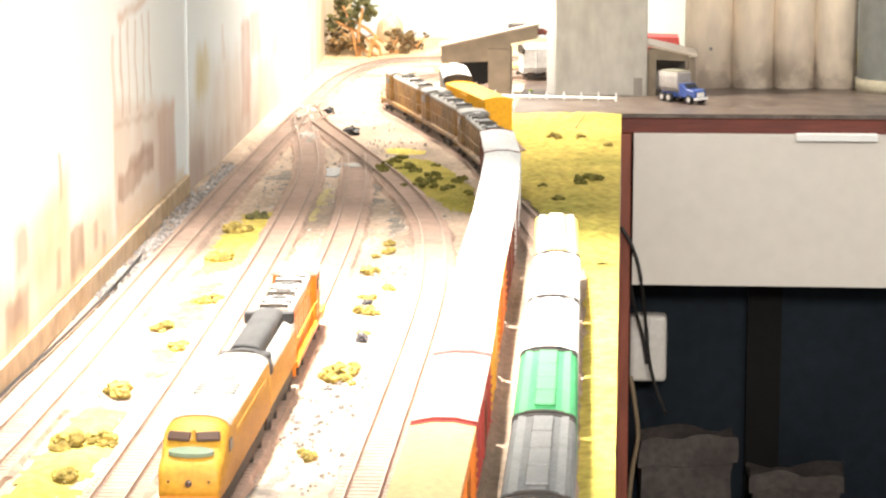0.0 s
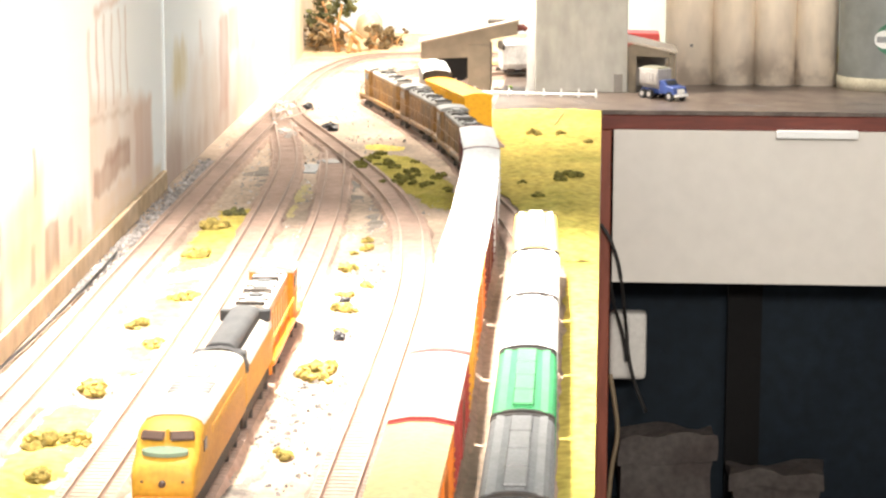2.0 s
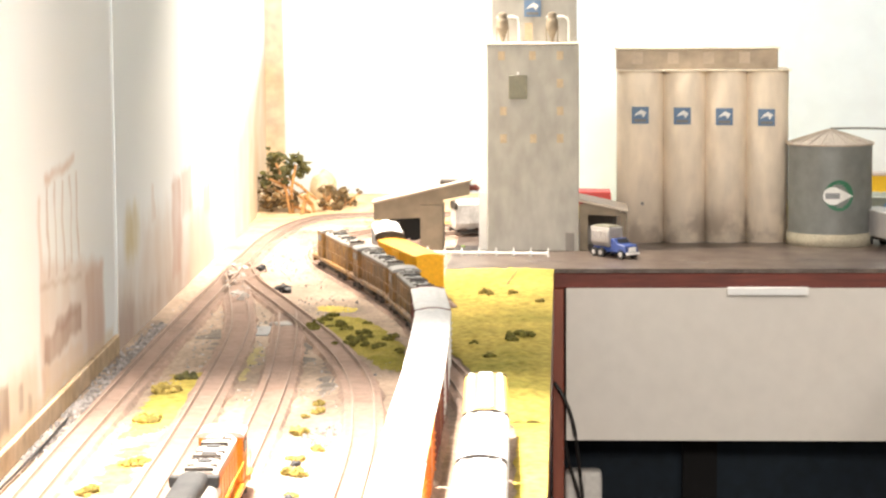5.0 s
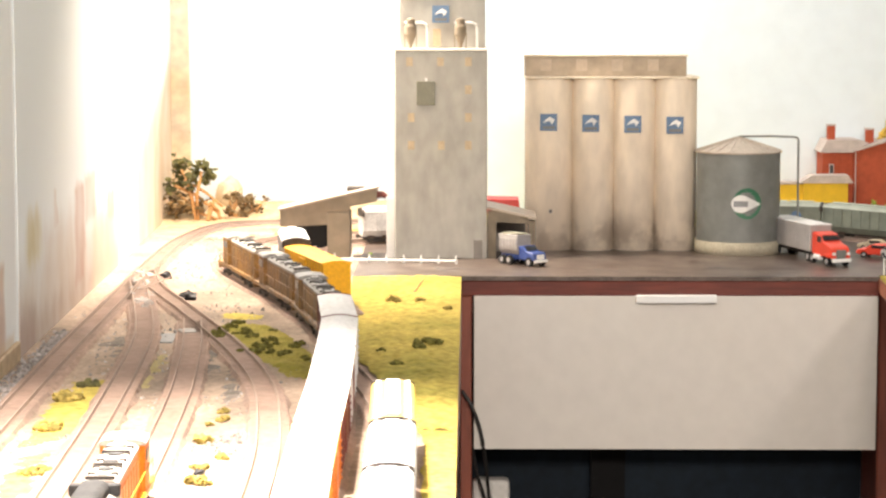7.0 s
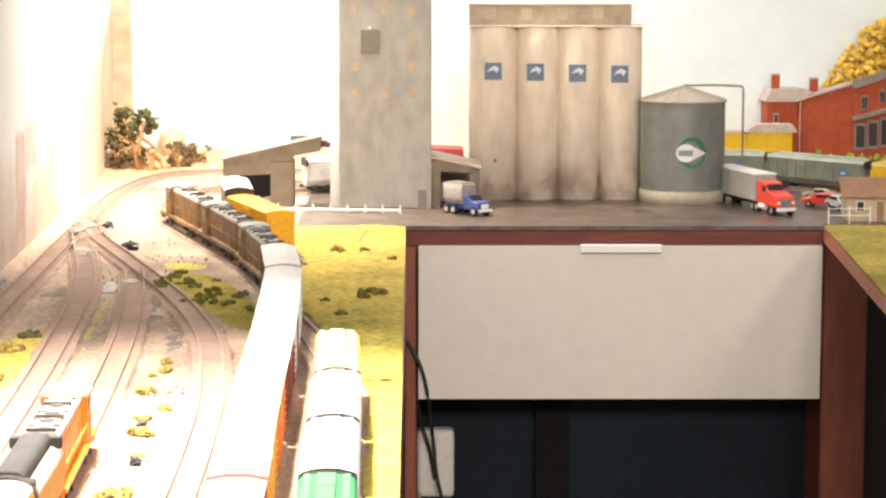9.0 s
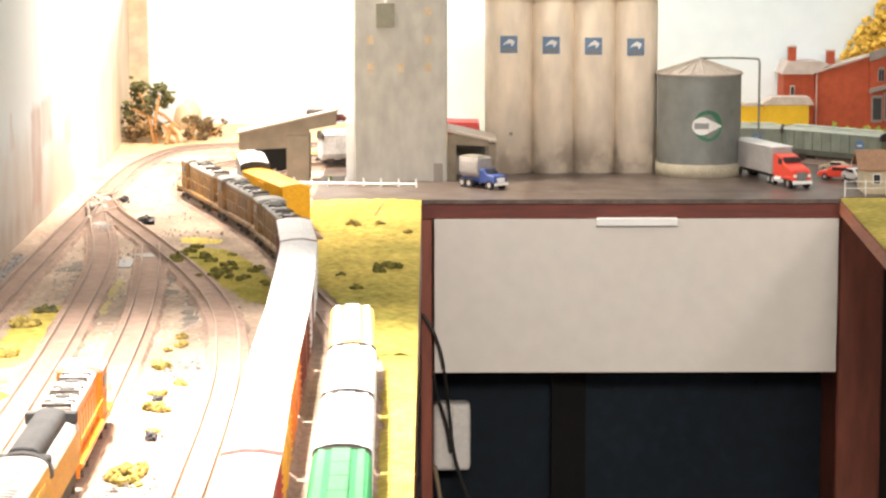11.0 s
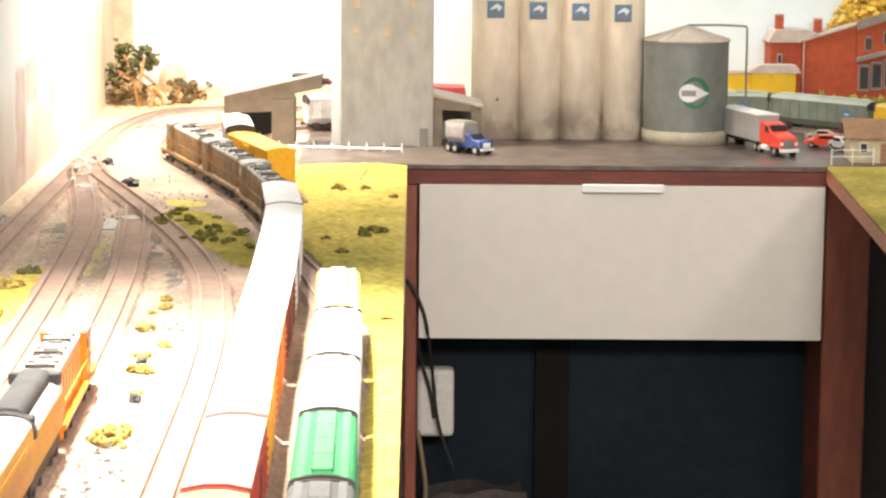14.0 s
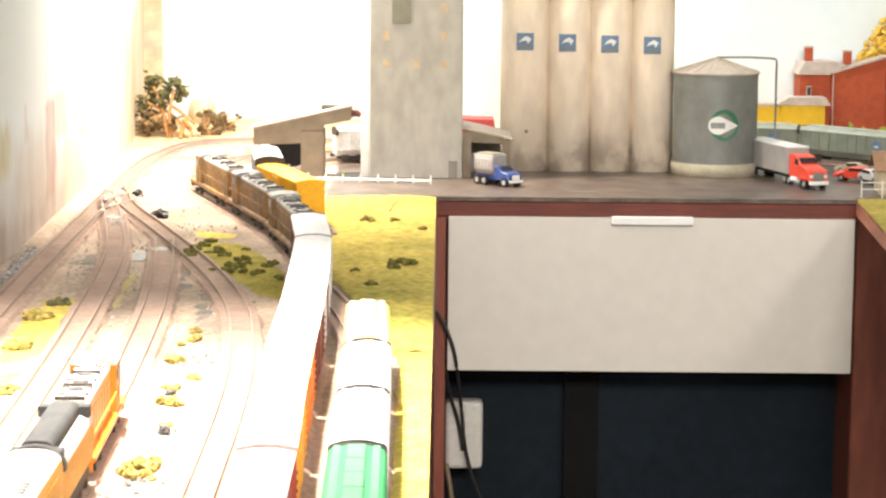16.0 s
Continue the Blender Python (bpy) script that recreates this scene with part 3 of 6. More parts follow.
def shrub(x, y, size, seed, mat="shrub", label="clump of brown-green foam foliage on the ballast", z=0.0):
    rnd = random.Random(seed)
    bm = bmesh.new()
    for k in range(rnd.randint(9, 14)):
        a, r = rnd.uniform(0, 6.28), size * math.sqrt(rnd.random()) * 0.9
        lump(bm, (r * math.cos(a), 0.8 * r * math.sin(a), size * rnd.uniform(0.12, 0.5) * (1.1 - r / size * 0.6)), size * rnd.uniform(0.22, 0.42), 0.75, 0.8, seed + k, 2)
    ob = finish("shrub", bm, mat)
    ob.matrix_world = pose(x, y, z, 0, 0, rnd.uniform(0, 360))
    return tagged(ob, label, "shrub", "foam shrubs", "")


# ---------------------------------------------------------------- rolling stock
def bogie(parent, y, wide=0.0118, wheel_r=0.0052, axles=2, pitch=0.020):
    bm = box(-0.012, -0.0100, y - pitch * 0.75, y + pitch * 0.75, 0.0048, 0.0092, 0.0008)
    box(0.0100, 0.012, y - pitch * 0.75, y + pitch * 0.75, 0.0048, 0.0092, 0.0008, bm)
    box(-0.0105, 0.0105, y - 0.003, y + 0.003, 0.006, 0.0105, 0, bm)
    for s in (-1, 1):
        for k in (-1, 1):
            box(s * 0.0122 - 0.0012, s * 0.0122 + 0.0012, y + k * pitch / 2 - 0.002, y + k * pitch / 2 + 0.002, 0.0045 + 0.000, 0.0085, 0, bm)
    frame_ob = part("bogie", bm, "under", parent, "dark sprung bogie")
    for k in range(axles):
        yy = y + (k - (axles - 1) / 2) * pitch
        bm = disc_x(yy, TOP + wheel_r - 0.0002, wheel_r, -0.0098, -0.0076)
        disc_x(yy, TOP + wheel_r - 0.0002, wheel_r, 0.0076, 0.0098, 14, bm)
        disc_x(yy, TOP + wheel_r - 0.0002, 0.0012, -0.0076, 0.0076, 8, bm)
        part("wheelset", bm, "wheel_steel", frame_ob)
    return frame_ob


def coupler(parent, y):
    s = 1 if y > 0 else -1
    bm = box(-0.0015, 0.0015, min(y, y + s * 0.006), max(y, y + s * 0.006), 0.0105, 0.0135, 0.0004)
    box(-0.0028, 0.0024, y + s * 0.0045 - 0.0015, y + s * 0.0045 + 0.0015, 0.0095, 0.0145, 0.0005, bm)
    part("coupler", bm, "under", parent, "black knuckle coupler")


def rounded_section(w, z0, z1, rise, n=7):
    """Car section: upright sides and an arched roof."""
    pts = [(-w, z0), (w, z0), (w, z1)]
    for k in range(1, n):
        a = math.pi * k / n
        pts.append((w * math.cos(a), z1 + rise * math.sin(a)))
    return pts + [(-w, z1)]


def boxcar(m, length, side, roof, label, door=None, ends=None, group="boxcars of the moving train", high=0.050, wide=0.0315):
    ob = thing("boxcar", m, label, "boxcar", group)
    h, w = length / 2 - 0.0035, wide / 2
    part("body", box(-w, w, -h, h, 0.0125, high - 0.0015, 0.0006), side, ob)
    bm = prism([(-w - 0.0006, high - 0.0022), (w + 0.0006, high - 0.0022), (w + 0.0004, high - 0.0006), (w * 0.35, high + 0.0014), (-w * 0.35, high + 0.0014), (-w - 0.0004, high - 0.0006)], -h - 0.0004, h + 0.0004, "y")
    part("roof", bm, roof, ob)
    for s in (-1, 1):
        x = s * w
        part("door", box(min(x, x + s * 0.0012), max(x, x + s * 0.0012), -0.014, 0.014, 0.0145, high - 0.004, 0.0003), door or side, ob)
        for k in range(-6, 7):
            if abs(k) > 1:
                yy = k * h / 6.6
                part("side_post", box(min(x, x + s * 0.0006), max(x, x + s * 0.0006), yy - 0.0006, yy + 0.0006, 0.0135, high - 0.003), side, ob)
        bm = bmesh.new()
        for k in range(6):
            box(min(x, x + s * 0.0014), max(x, x + s * 0.0014), h - 0.009, h - 0.003, 0.014 + k * 0.005, 0.0146 + k * 0.005, 0, bm)
        part("ladder", bm, side, ob)
        part("end_panel", box(-w + 0.001, w - 0.001, s * h - 0.0007, s * h + 0.0007, 0.0135, high - 0.001), ends or side, ob)
        part("roof_end", prism([(-w - 0.0008, high - 0.0024), (w + 0.0008, high - 0.0024), (w + 0.0006, high - 0.0001), (w * 0.35, high + 0.0020), (-w * 0.35, high + 0.0020), (-w - 0.0006, high - 0.0001)], s * h - 0.0006, s * h + 0.0009, "y"), ends or side, ob)
    part("underframe", box(-0.006, 0.006, -h, h, 0.0095, 0.0128), "under", ob)
    for s in (-1, 1):
        bogie(ob, s * (h - 0.024))
        coupler(ob, s * h)
    return ob


def covered_hopper(m, length, side, roof, hatch, label, high=0.0505, wide=0.0305, group="parked covered hoppers"):
    ob = thing("covered_hopper", m, label, "hopper car", group)
    h, w = length / 2 - 0.004, wide / 2
    bm = prism([(-w, 0.020), (-w * 0.55, 0.0115), (w * 0.55, 0.0115), (w, 0.020), (w, high - 0.004), (-w, high - 0.004)], -h, h, "y")
    part("body", bm, side, ob)
    part("roof", prism(rounded_section(w + 0.0004, high - 0.0045, high - 0.0035, 0.0042, 8), -h - 0.0006, h + 0.0006, "y"), roof, ob)
    bm = box(-0.0045, 0.0045, -h * 0.90, h * 0.90, high - 0.0005, high + 0.0012, 0.0003)
    part("hatch_coaming", bm, roof, ob)
    for k in range(4):
        y = (k - 1.5) * h * 0.45
        part("hatch", box(-0.0052, 0.0052, y - h * 0.205, y + h * 0.205, high + 0.0012, high + 0.0028, 0.0006), hatch, ob)
    for s in (-1, 1):
        part("running_board", box(s * 0.0105 - 0.002, s * 0.0105 + 0.002, -h, h, high - 0.0008, high + 0.0002), hatch, ob)
        for k in range(-5, 6):
            y = k * h / 5.3
            part("side_rib", box(s * w - 0.0006, s * w + 0.0009, y - 0.0006, y + 0.0006, 0.019, high - 0.0042), side, ob)
        part("end_cap", prism(rounded_section(w + 0.0007, high - 0.010, high - 0.0033, 0.0046, 8), s * h - 0.0010, s * h + 0.0022, "y"), "under", ob, "dark end bulkhead")
    part("underframe", box(-0.006, 0.006, -h, h, 0.0095, 0.0125), "under", ob)
    for s in (-1, 1):
        bogie(ob, s * (h - 0.022))
        coupler(ob, s * h)
    return ob


def hood_loco(m, length, side, roof, label, rail_mat, group, high=0.051, wide=0.031, nose=None):
    """A road switcher: walkway, long hood with roof fans, cab and short nose. Its front points to +y."""
    ob = thing("diesel_locomotive", m, label, "locomotive", group)
    h, w = length / 2 - 0.003, wide / 2
    part("walkway", box(-w, w, -h, h, 0.0135, 0.0175, 0.0006), side, ob)
    hw = w * 0.70
    part("long_hood", box(-hw, hw, -h + 0.008, h * 0.42, 0.0172, high - 0.006, 0.0008), side, ob)
    part("hood_roof", prism([(-hw, high - 0.0065), (hw, high - 0.0065), (hw, high - 0.0045), (hw * 0.7, high - 0.002), (-hw * 0.7, high - 0.002), (-hw, high - 0.0045)], -h + 0.0075, h * 0.42, "y"), roof, ob)
    part("cab", box(-w * 0.93, w * 0.93, h * 0.42, h * 0.72, 0.0172, high - 0.003, 0.001), side, ob)
    part("cab_roof", prism(rounded_section(w * 0.97, high - 0.0035, high - 0.002, 0.003, 6), h * 0.41, h * 0.73, "y"), roof, ob)
    part("short_hood", box(-hw * 0.9, hw * 0.9, h * 0.72, h - 0.007, 0.0172, high - 0.014, 0.0012), nose or side, ob)
    for s in (-1, 1):
        part("windscreen", box(s * w * 0.45 - 0.0045, s * w * 0.45 + 0.0045, h * 0.72 - 0.0004, h * 0.72 + 0.0008, high - 0.013, high - 0.007), "glass_dark", ob, "dark cab window")
        part("side_window", box(s * w * 0.93 - 0.0006, s * w * 0.93 + 0.0006, h * 0.47, h * 0.67, high - 0.014, high - 0.007), "glass_dark", ob, "dark cab window")
    for k in range(4):
        y = -h * 0.82 + k * h * 0.27
        part("roof_fan", lathe([(0.0048, high - 0.0022), (0.0048, high - 0.0012), (0.0034, high - 0.0008), (0.001, high - 0.0008)], 16, None, (0, y)), "tank_dark", ob, "round dark roof fan")
    part("exhaust", box(-0.004, 0.004, h * 0.22, h * 0.34, high - 0.003, high + 0.001, 0.0006), roof, ob)
    for k in range(5):
        for s in (-1, 1):
            y = -h * 0.70 + k * h * 0.24
            part("roof_slot", box(s * hw * 0.62 - 0.0022, s * hw * 0.62 + 0.0022, y - 0.0014, y + 0.0014, high - 0.0032, high - 0.0012), "under", ob, "small dark roof slot")
    for k in range(3):
        part("roof_hatch", box(-hw * 0.8, hw * 0.8, -h * 0.90 + k * h * 0.46, -h * 0.90 + k * h * 0.46 + 0.003, high - 0.0021, high - 0.0002), "under", ob)
    for s in (-1, 1):
        bm = tube([(s * (w - 0.0006), y, 0.031) for y in np.linspace(-h + 0.003, h - 0.006, 12)], 0.0004, 5)
        for y in np.linspace(-h + 0.004, h - 0.008, 6):
            tube([(s * (w - 0.0006), y, 0.0172), (s * (w - 0.0006), y, 0.031)], 0.0003, 5, bm)
        part("handrail", bm, rail_mat, ob, "thin painted handrail")
        for k in range(7):
            y = -h * 0.84 + k * h * 0.17
            part("hood_door", box(s * hw - 0.0005, s * hw + 0.0006, y, y + h * 0.13, 0.021, high - 0.0105), side, ob)
        part("fuel_tank", box(min(0, s * w * 0.8), max(0, s * w * 0.8), -h * 0.26, h * 0.26, 0.0065, 0.0134, 0.0015), "under", ob)
        bogie(ob, s * h * 0.60, 0.0118, 0.0055, 2, 0.028)
        part("pilot", box(-w * 0.9, w * 0.9, s * h - 0.0012, s * h + 0.0012, 0.0085, 0.0175), side, ob)
        coupler(ob, s * h)
    return ob


def cab_loco(m, length, label):
    """A streamlined cab unit, nose towards -y."""
    ob = thing("streamlined_locomotive", m, label, "locomotive", "parked locomotives")
    h, w = length / 2, 0.0158
    z0, z1 = 0.0195, 0.0435
    bm = bmesh.new()
    rings = []
    # stations from the tail to the tip of the nose: y, width, height of the eaves, roof rise
    stations = [(h - 0.002, 1, z1, 0.0085), (-h + 0.050, 1, z1, 0.0085), (-h + 0.042, 1, z1 - 0.0008, 0.0080), (-h + 0.0335, 0.99, z1 - 0.0085, 0.0058),
                (-h + 0.029, 0.985, z1 - 0.0094, 0.0052), (-h + 0.0245, 0.97, z1 - 0.0104, 0.0047), (-h + 0.0210, 0.945, z1 - 0.0120, 0.0040), (-h + 0.0190, 0.89, z1 - 0.0148, 0.0028)]
    for y, k, eave, rise in stations:
        sec = [(-w * k, z0), (-w * k, (z0 + eave) / 2), (-w * k, eave)]
        for j in range(1, 9):
            a = math.pi - math.pi * j / 9
            c = math.cos(a)
            sec.append((w * k * math.copysign(abs(c) ** 0.75, c), eave + rise * math.sin(a) ** 0.8))
        sec += [(w * k, eave), (w * k, (z0 + eave) / 2), (w * k, z0)]
        rings.append([bm.verts.new((x, y, z)) for x, z in sec])
    n = len(rings[0])
    for a, b in zip(rings, rings[1:]):
        for i in range(n):
            bm.faces.new((a[i], a[(i + 1) % n], b[(i + 1) % n], b[i]))
    bm.faces.new(rings[0]), bm.faces.new(rings[-1][::-1])
    body = part("body", bm, "loco_yellow", ob, "rounded yellow body shell", True)
    # grey roof skin behind the cab
    bm = bmesh.new()
    rings = []
    for y in (h - 0.003, 0.02, -h + 0.0515):
        sec = []
        for j in range(0, 10):
            a = math.pi * 0.90 - math.pi * 0.80 * j / 9
            c = math.cos(a)
            sec.append((w * 1.01 * math.copysign(abs(c) ** 0.75, c), z1 + 0.0006 + 0.0085 * math.sin(a) ** 0.8))
        rings.append([bm.verts.new((x, y, z)) for x, z in sec])
    for a, b in zip(rings, rings[1:]):
        for i in range(9):
            bm.faces.new((a[i], a[i + 1], b[i + 1], b[i]))
    part("roof_skin", bm, "loco_roof", ob, "cream-grey roof panel", True)
    for s in (-1, 1):
        bm = box(-0.0060, 0.0060, -0.0008, 0.0008, -0.0027, 0.0027, 0.0008)
        pane = part("windscreen", bm, "glass_brown", ob, "brown split windscreen pane")
        pane.matrix_local = pose(s * 0.0071, -h + 0.0366, z1 + 0.0022, -42, 0, s * 12)
        part("side_window", box(s * w - 0.0005, s * w + 0.0005, -h + 0.045, -h + 0.054, z1 - 0.008, z1 - 0.002, 0.0003), "glass_dark", ob)
        bm = bmesh.new()
        for k in range(14):
            box(s * w - 0.0004, s * w + 0.0005, -h + 0.072 + k * 0.0075, -h + 0.078 + k * 0.0075, z1 - 0.0052, z1 - 0.0015, 0, bm)
        part("side_grille", bm, "loco_yellow", ob)
        # Dark panel: running gear, with the shade beneath the body put in.
        part("shaded_skirt", box(s * w * 0.80 - 0.001, s * w * 0.80 + 0.001, -h + 0.03, h - 0.012, 0.0085, 0.0196), "under", ob, "dark panel for the running gear and the shade below the body")
        bogie(ob, s * (h - 0.038), 0.0118, 0.0055, 2, 0.030)
        lamp_bm = bmesh.new()
        lump(lamp_bm, (s * 0.0098, -h + 0.0196, z1 - 0.0158), 0.0010, 1, 0, 0, 2)
        part("marker_light", lamp_bm, "glass_brown", ob)
    bm = prism([(0.0112 * math.cos(2 * math.pi * k / 24), 0.0046 * math.sin(2 * math.pi * k / 24)) for k in range(24)], -0.0010, 0.0010, "z")
    pane = part("nose_panel", bm, "glass_teal", ob, "pale green panel on the nose")
    pane.matrix_local = pose(0, -h + 0.0282, z1 - 0.0036, 9, 0, 0)
    part("headlight", lathe([(0.0017, 0), (0.0017, 0.0016), (0.0010, 0.0019)], 14), "glass_brown", ob).matrix_local = pose(0, -h + 0.0192, z1 - 0.0166, 90, 0, 0)
    part("pilot", box(-w * 0.92, w * 0.92, -h + 0.0172, -h + 0.026, 0.0075, 0.0205, 0.0015), "side_orange", ob, "orange-red pilot band")
    for k, y in enumerate((h - 0.035, h - 0.060)):
        part("roof_vent", box(-0.006, 0.006, y - 0.006, y + 0.006, z1 + 0.0088, z1 + 0.0102, 0.0007), "loco_roof", ob)
    for k in range(4):
        for s in (-1, 1):
            part("roof_louvre", box(s * 0.0062 - 0.0044, s * 0.0062 + 0.0044, h - 0.096 + k * 0.006, h - 0.0935 + k * 0.006, z1 + 0.0076, z1 + 0.0094, 0.0003), "loco_roof_dark", ob, "dark grey roof louvre")
    part("centre_post", box(-0.0008, 0.0008, -h + 0.036, -h + 0.0375, z1 - 0.002, z1 + 0.0055), "loco_yellow", ob)
    return ob


def booster(m, length):
    """A cabless unit with a dark hood along its roof."""
    ob = thing("booster_unit", m, "yellow cabless booster unit with dark flat-topped roof hood", "locomotive", "parked locomotives")
    h, w = length / 2 - 0.002, 0.0152
    part("body", prism(rounded_section(w, 0.0195, 0.0400, 0.0065, 8), -h, h, "y"), "loco_yellow", ob, "", False)
    part("roof_skin", prism(rounded_section(w * 1.005, 0.0396, 0.0404, 0.0066, 8), -h * 0.985, h * 0.985, "y"), "loco_roof", ob, "cream-grey roof panel")
    sec = [(-0.0088, 0.044), (-0.0088, 0.0500), (-0.0078, 0.0522), (-0.0055, 0.0537), (0.0, 0.0542), (0.0055, 0.0537), (0.0078, 0.0522), (0.0088, 0.0500), (0.0088, 0.044)]
    part("roof_hood", prism(sec, -h * 0.90, h * 0.86, "y", None, 0.0006), "tank_dark", ob, "long flat-topped dark grey hood")
    part("collar", prism(rounded_section(w * 1.06, 0.0385, 0.0420, 0.0105, 8), -h - 0.0006, -h * 0.90, "y"), "tank_dark", ob, "dark end collar")
    part("crossbar", box(-w * 0.98, w * 0.98, h * 0.84, h * 0.95, 0.044, 0.0512, 0.0008), "tank_dark", ob, "dark crossbar at the hood end")
    for s in (-1, 1):
        part("collar_block", box(s * w * 0.72 - 0.0035, s * w * 0.72 + 0.0035, -h * 0.97, -h * 0.80, 0.044, 0.0495, 0.001), "tank_dark", ob)
        bogie(ob, s * h * 0.58, 0.0118, 0.0055, 2, 0.024)
        coupler(ob, s * h)
    part("underframe", box(-0.0128, 0.0128, -h, h, 0.0085, 0.0196), "under", ob)
    return ob


# ---------------------------------------------------------------- structure
def wall_slab(name, bm, mat, label):
    return tagged(finish(name, bm, mat), label, "wall", "", "structure")


wall_slab("wall_left", prism([(-0.405, -0.64), (-0.448, 0.86), (-0.52, 0.86), (-0.52, -4.6), (-0.405, -4.6)], -0.95, 1.7, "z"), "backdrop", "pale grey-white painted wall behind the yard")
wall_slab("wall_rear", box(-0.448, 3.2, 0.83, 0.93, -0.95, 1.7), "backdrop", "plain pale grey-white rear wall behind the elevator")
# Unseen walls, ceiling and floor, added to close the room and bounce light.
wall_slab("unseen_wall_right", box(3.2, 3.3, -4.6, 0.93, -0.95, 1.7), "room", "unseen plain grey wall added to close the room")
wall_slab("unseen_wall_front", box(-0.405, 3.2, -4.7, -4.6, -0.95, 1.7), "room", "unseen plain grey wall added to close the room")
tagged(finish("ceiling", box(-0.52, 3.3, -4.7, 0.93, 1.7, 1.78), "room"), "unseen plain pale ceiling added to bounce light", "ceiling", "", "structure")
tagged(finish("floor", box(-0.52, 3.3, -4.7, 0.93, -1.03, -0.95), "floor"), "unseen floor added below the layout to bounce light", "floor", "", "structure")

# yard shelf with its wavy front edge along x = 0
bm = bmesh.new()
ny, nx = 150, 26
rows = []
for j in range(ny + 1):
    y = -2.62 + (3.44) * j / ny
    right = 0.0 + 0.0008 * noise.noise(Vector((0, y * 9, 3))) if y < 0.0 else 0.0
    left = -0.46 if y > -0.64 else -0.404
    row = []
    for i in range(nx + 1):
        x = left + (right - left) * i / nx
        z = 0.0006 * noise.noise(Vector((x * 40, y * 40, 1))) - 0.0004
        if y > 0.66:
            z += 0.020 * min(1, (y - 0.66) / 0.10) * (1 + 0.4 * noise.noise(Vector((x * 20, y * 20, 0))))
        row.append(bm.verts.new((x, y, z if i < nx else -0.0004)))
    rows.append(row)
for a, b in zip(rows, rows[1:]):
    for i in range(nx):
        bm.faces.new((a[i], a[i + 1], b[i + 1], b[i]))
for f in bm.faces:
    f.material_index = 1 if f.calc_center_median().y > 0.50 + 0.05 * noise.noise(f.calc_center_median() * 14) else 0
ground = tagged(finish("ground", bm, "ballast", None, "", True), "pale grey ballast and dirt of the model yard", "ground", "", "structure")
ground.data.materials.append(M["earth"])
tagged(finish("yard_shelf", box(-0.404, -0.002, -2.62, 0.82, -0.060, -0.004), "mahogany"), "reddish-brown wooden shelf carrying the yard", "shelf", "", "structure")
tagged(finish("trim", prism([(-0.0018, -0.060), (0.0016, -0.060), (0.0012, -0.0016), (-0.0018, -0.0016)], -2.62, -0.004, "y"), "mahogany_long"), "dark red-brown fascia strip along the yard edge", "fascia", "", "structure")

# dark deck of the elevator
bm = box(-0.128, 0.498, 0.0, 0.74, -0.0035, 0.0016)
tagged(finish("deck", bm, "deck"), "dark grey-brown scuffed tabletop under the elevator", "table top", "", "structure")
tagged(finish("deck_extension", box(0.498, 1.6, 0.02, 0.82, -0.0035, 0.0014), "deck"), "dark road surface beside the station house", "table top", "", "structure")
tagged(finish("far_ground", box(-0.128, 1.6, 0.60, 0.828, -0.004, 0.006, 0.002), "turf"), "yellowish turf bank along the rear wall", "ground", "", "structure")
for x0, y0, x1, y1 in ((-0.035, 0.10, -0.018, 0.05), (-0.02, 0.085, 0.01, 0.075), (0.16, 0.07, 0.20, 0.055), (0.30, 0.10, 0.34, 0.085)):
    tagged(finish("deck_scuff", prism([(x0, y0), (x1, y1), (x1 + 0.001, y1 + 0.0016), (x0 + 0.001, y0 + 0.0018)], 0.0016, 0.0019, "z"), "hatch_grey"), "pale scratch in the dark tabletop", "scratch", "scratches", "structure")
# cabinet carcass
tagged(finish("cabinet_top", box(0.0, 0.498, 0.002, 0.74, -0.0225, -0.0036, 0.0015), "mahogany_long"), "glossy dark red-brown edge board of the cabinet", "cabinet", "", "structure")
tagged(finish("cabinet_side", box(0.0, 0.0135, 0.002, 0.72, -0.95, -0.0228, 0.001), "mahogany"), "reddish-brown cabinet side panel", "cabinet", "", "structure")
tagged(finish("cabinet_side", box(0.4985, 0.552, 0.003, 0.72, -0.95, -0.0172, 0.002), "mahogany"), "wide reddish-brown cabinet side panel", "cabinet", "", "structure")
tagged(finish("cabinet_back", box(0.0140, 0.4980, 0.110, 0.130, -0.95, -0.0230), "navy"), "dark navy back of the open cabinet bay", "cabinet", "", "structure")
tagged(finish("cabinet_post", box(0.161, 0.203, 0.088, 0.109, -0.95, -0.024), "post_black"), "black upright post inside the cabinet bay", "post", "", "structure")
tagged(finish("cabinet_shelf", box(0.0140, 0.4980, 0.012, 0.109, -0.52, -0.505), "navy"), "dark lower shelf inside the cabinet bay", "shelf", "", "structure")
# Black sheet puts in the shade under the side shelf.
tagged(finish("right_bay_shade", box(0.553, 1.6, 0.10, 0.12, -0.95, -0.014), "black"), "black sheet standing for the shade below the side shelf", "cabinet", "", "structure")
tagged(finish("cabinet_rail", box(0.0140, 0.4980, 0.006, 0.022, -0.030, -0.0228), "black"), "dark gap rail over the drawer", "cabinet", "", "structure")

drawer = thing("drawer", pose(0.256, 0.0, -0.114), "flat off-white drawer front with silver pull", "drawer")
part("front", box(-0.2400, 0.2400, -0.002, 0.016, -0.0925, 0.0925, 0.0014, None, 2), "drawer", drawer)
part("pull", box(-0.048, 0.048, -0.0115, -0.0022, 0.0850, 0.0945, 0.001), "chrome", drawer, "slim bright metal pull")

# side shelf with turf
EDGE = [(0.4965, 0.004), (0.442, -0.80), (0.40, -1.4)]
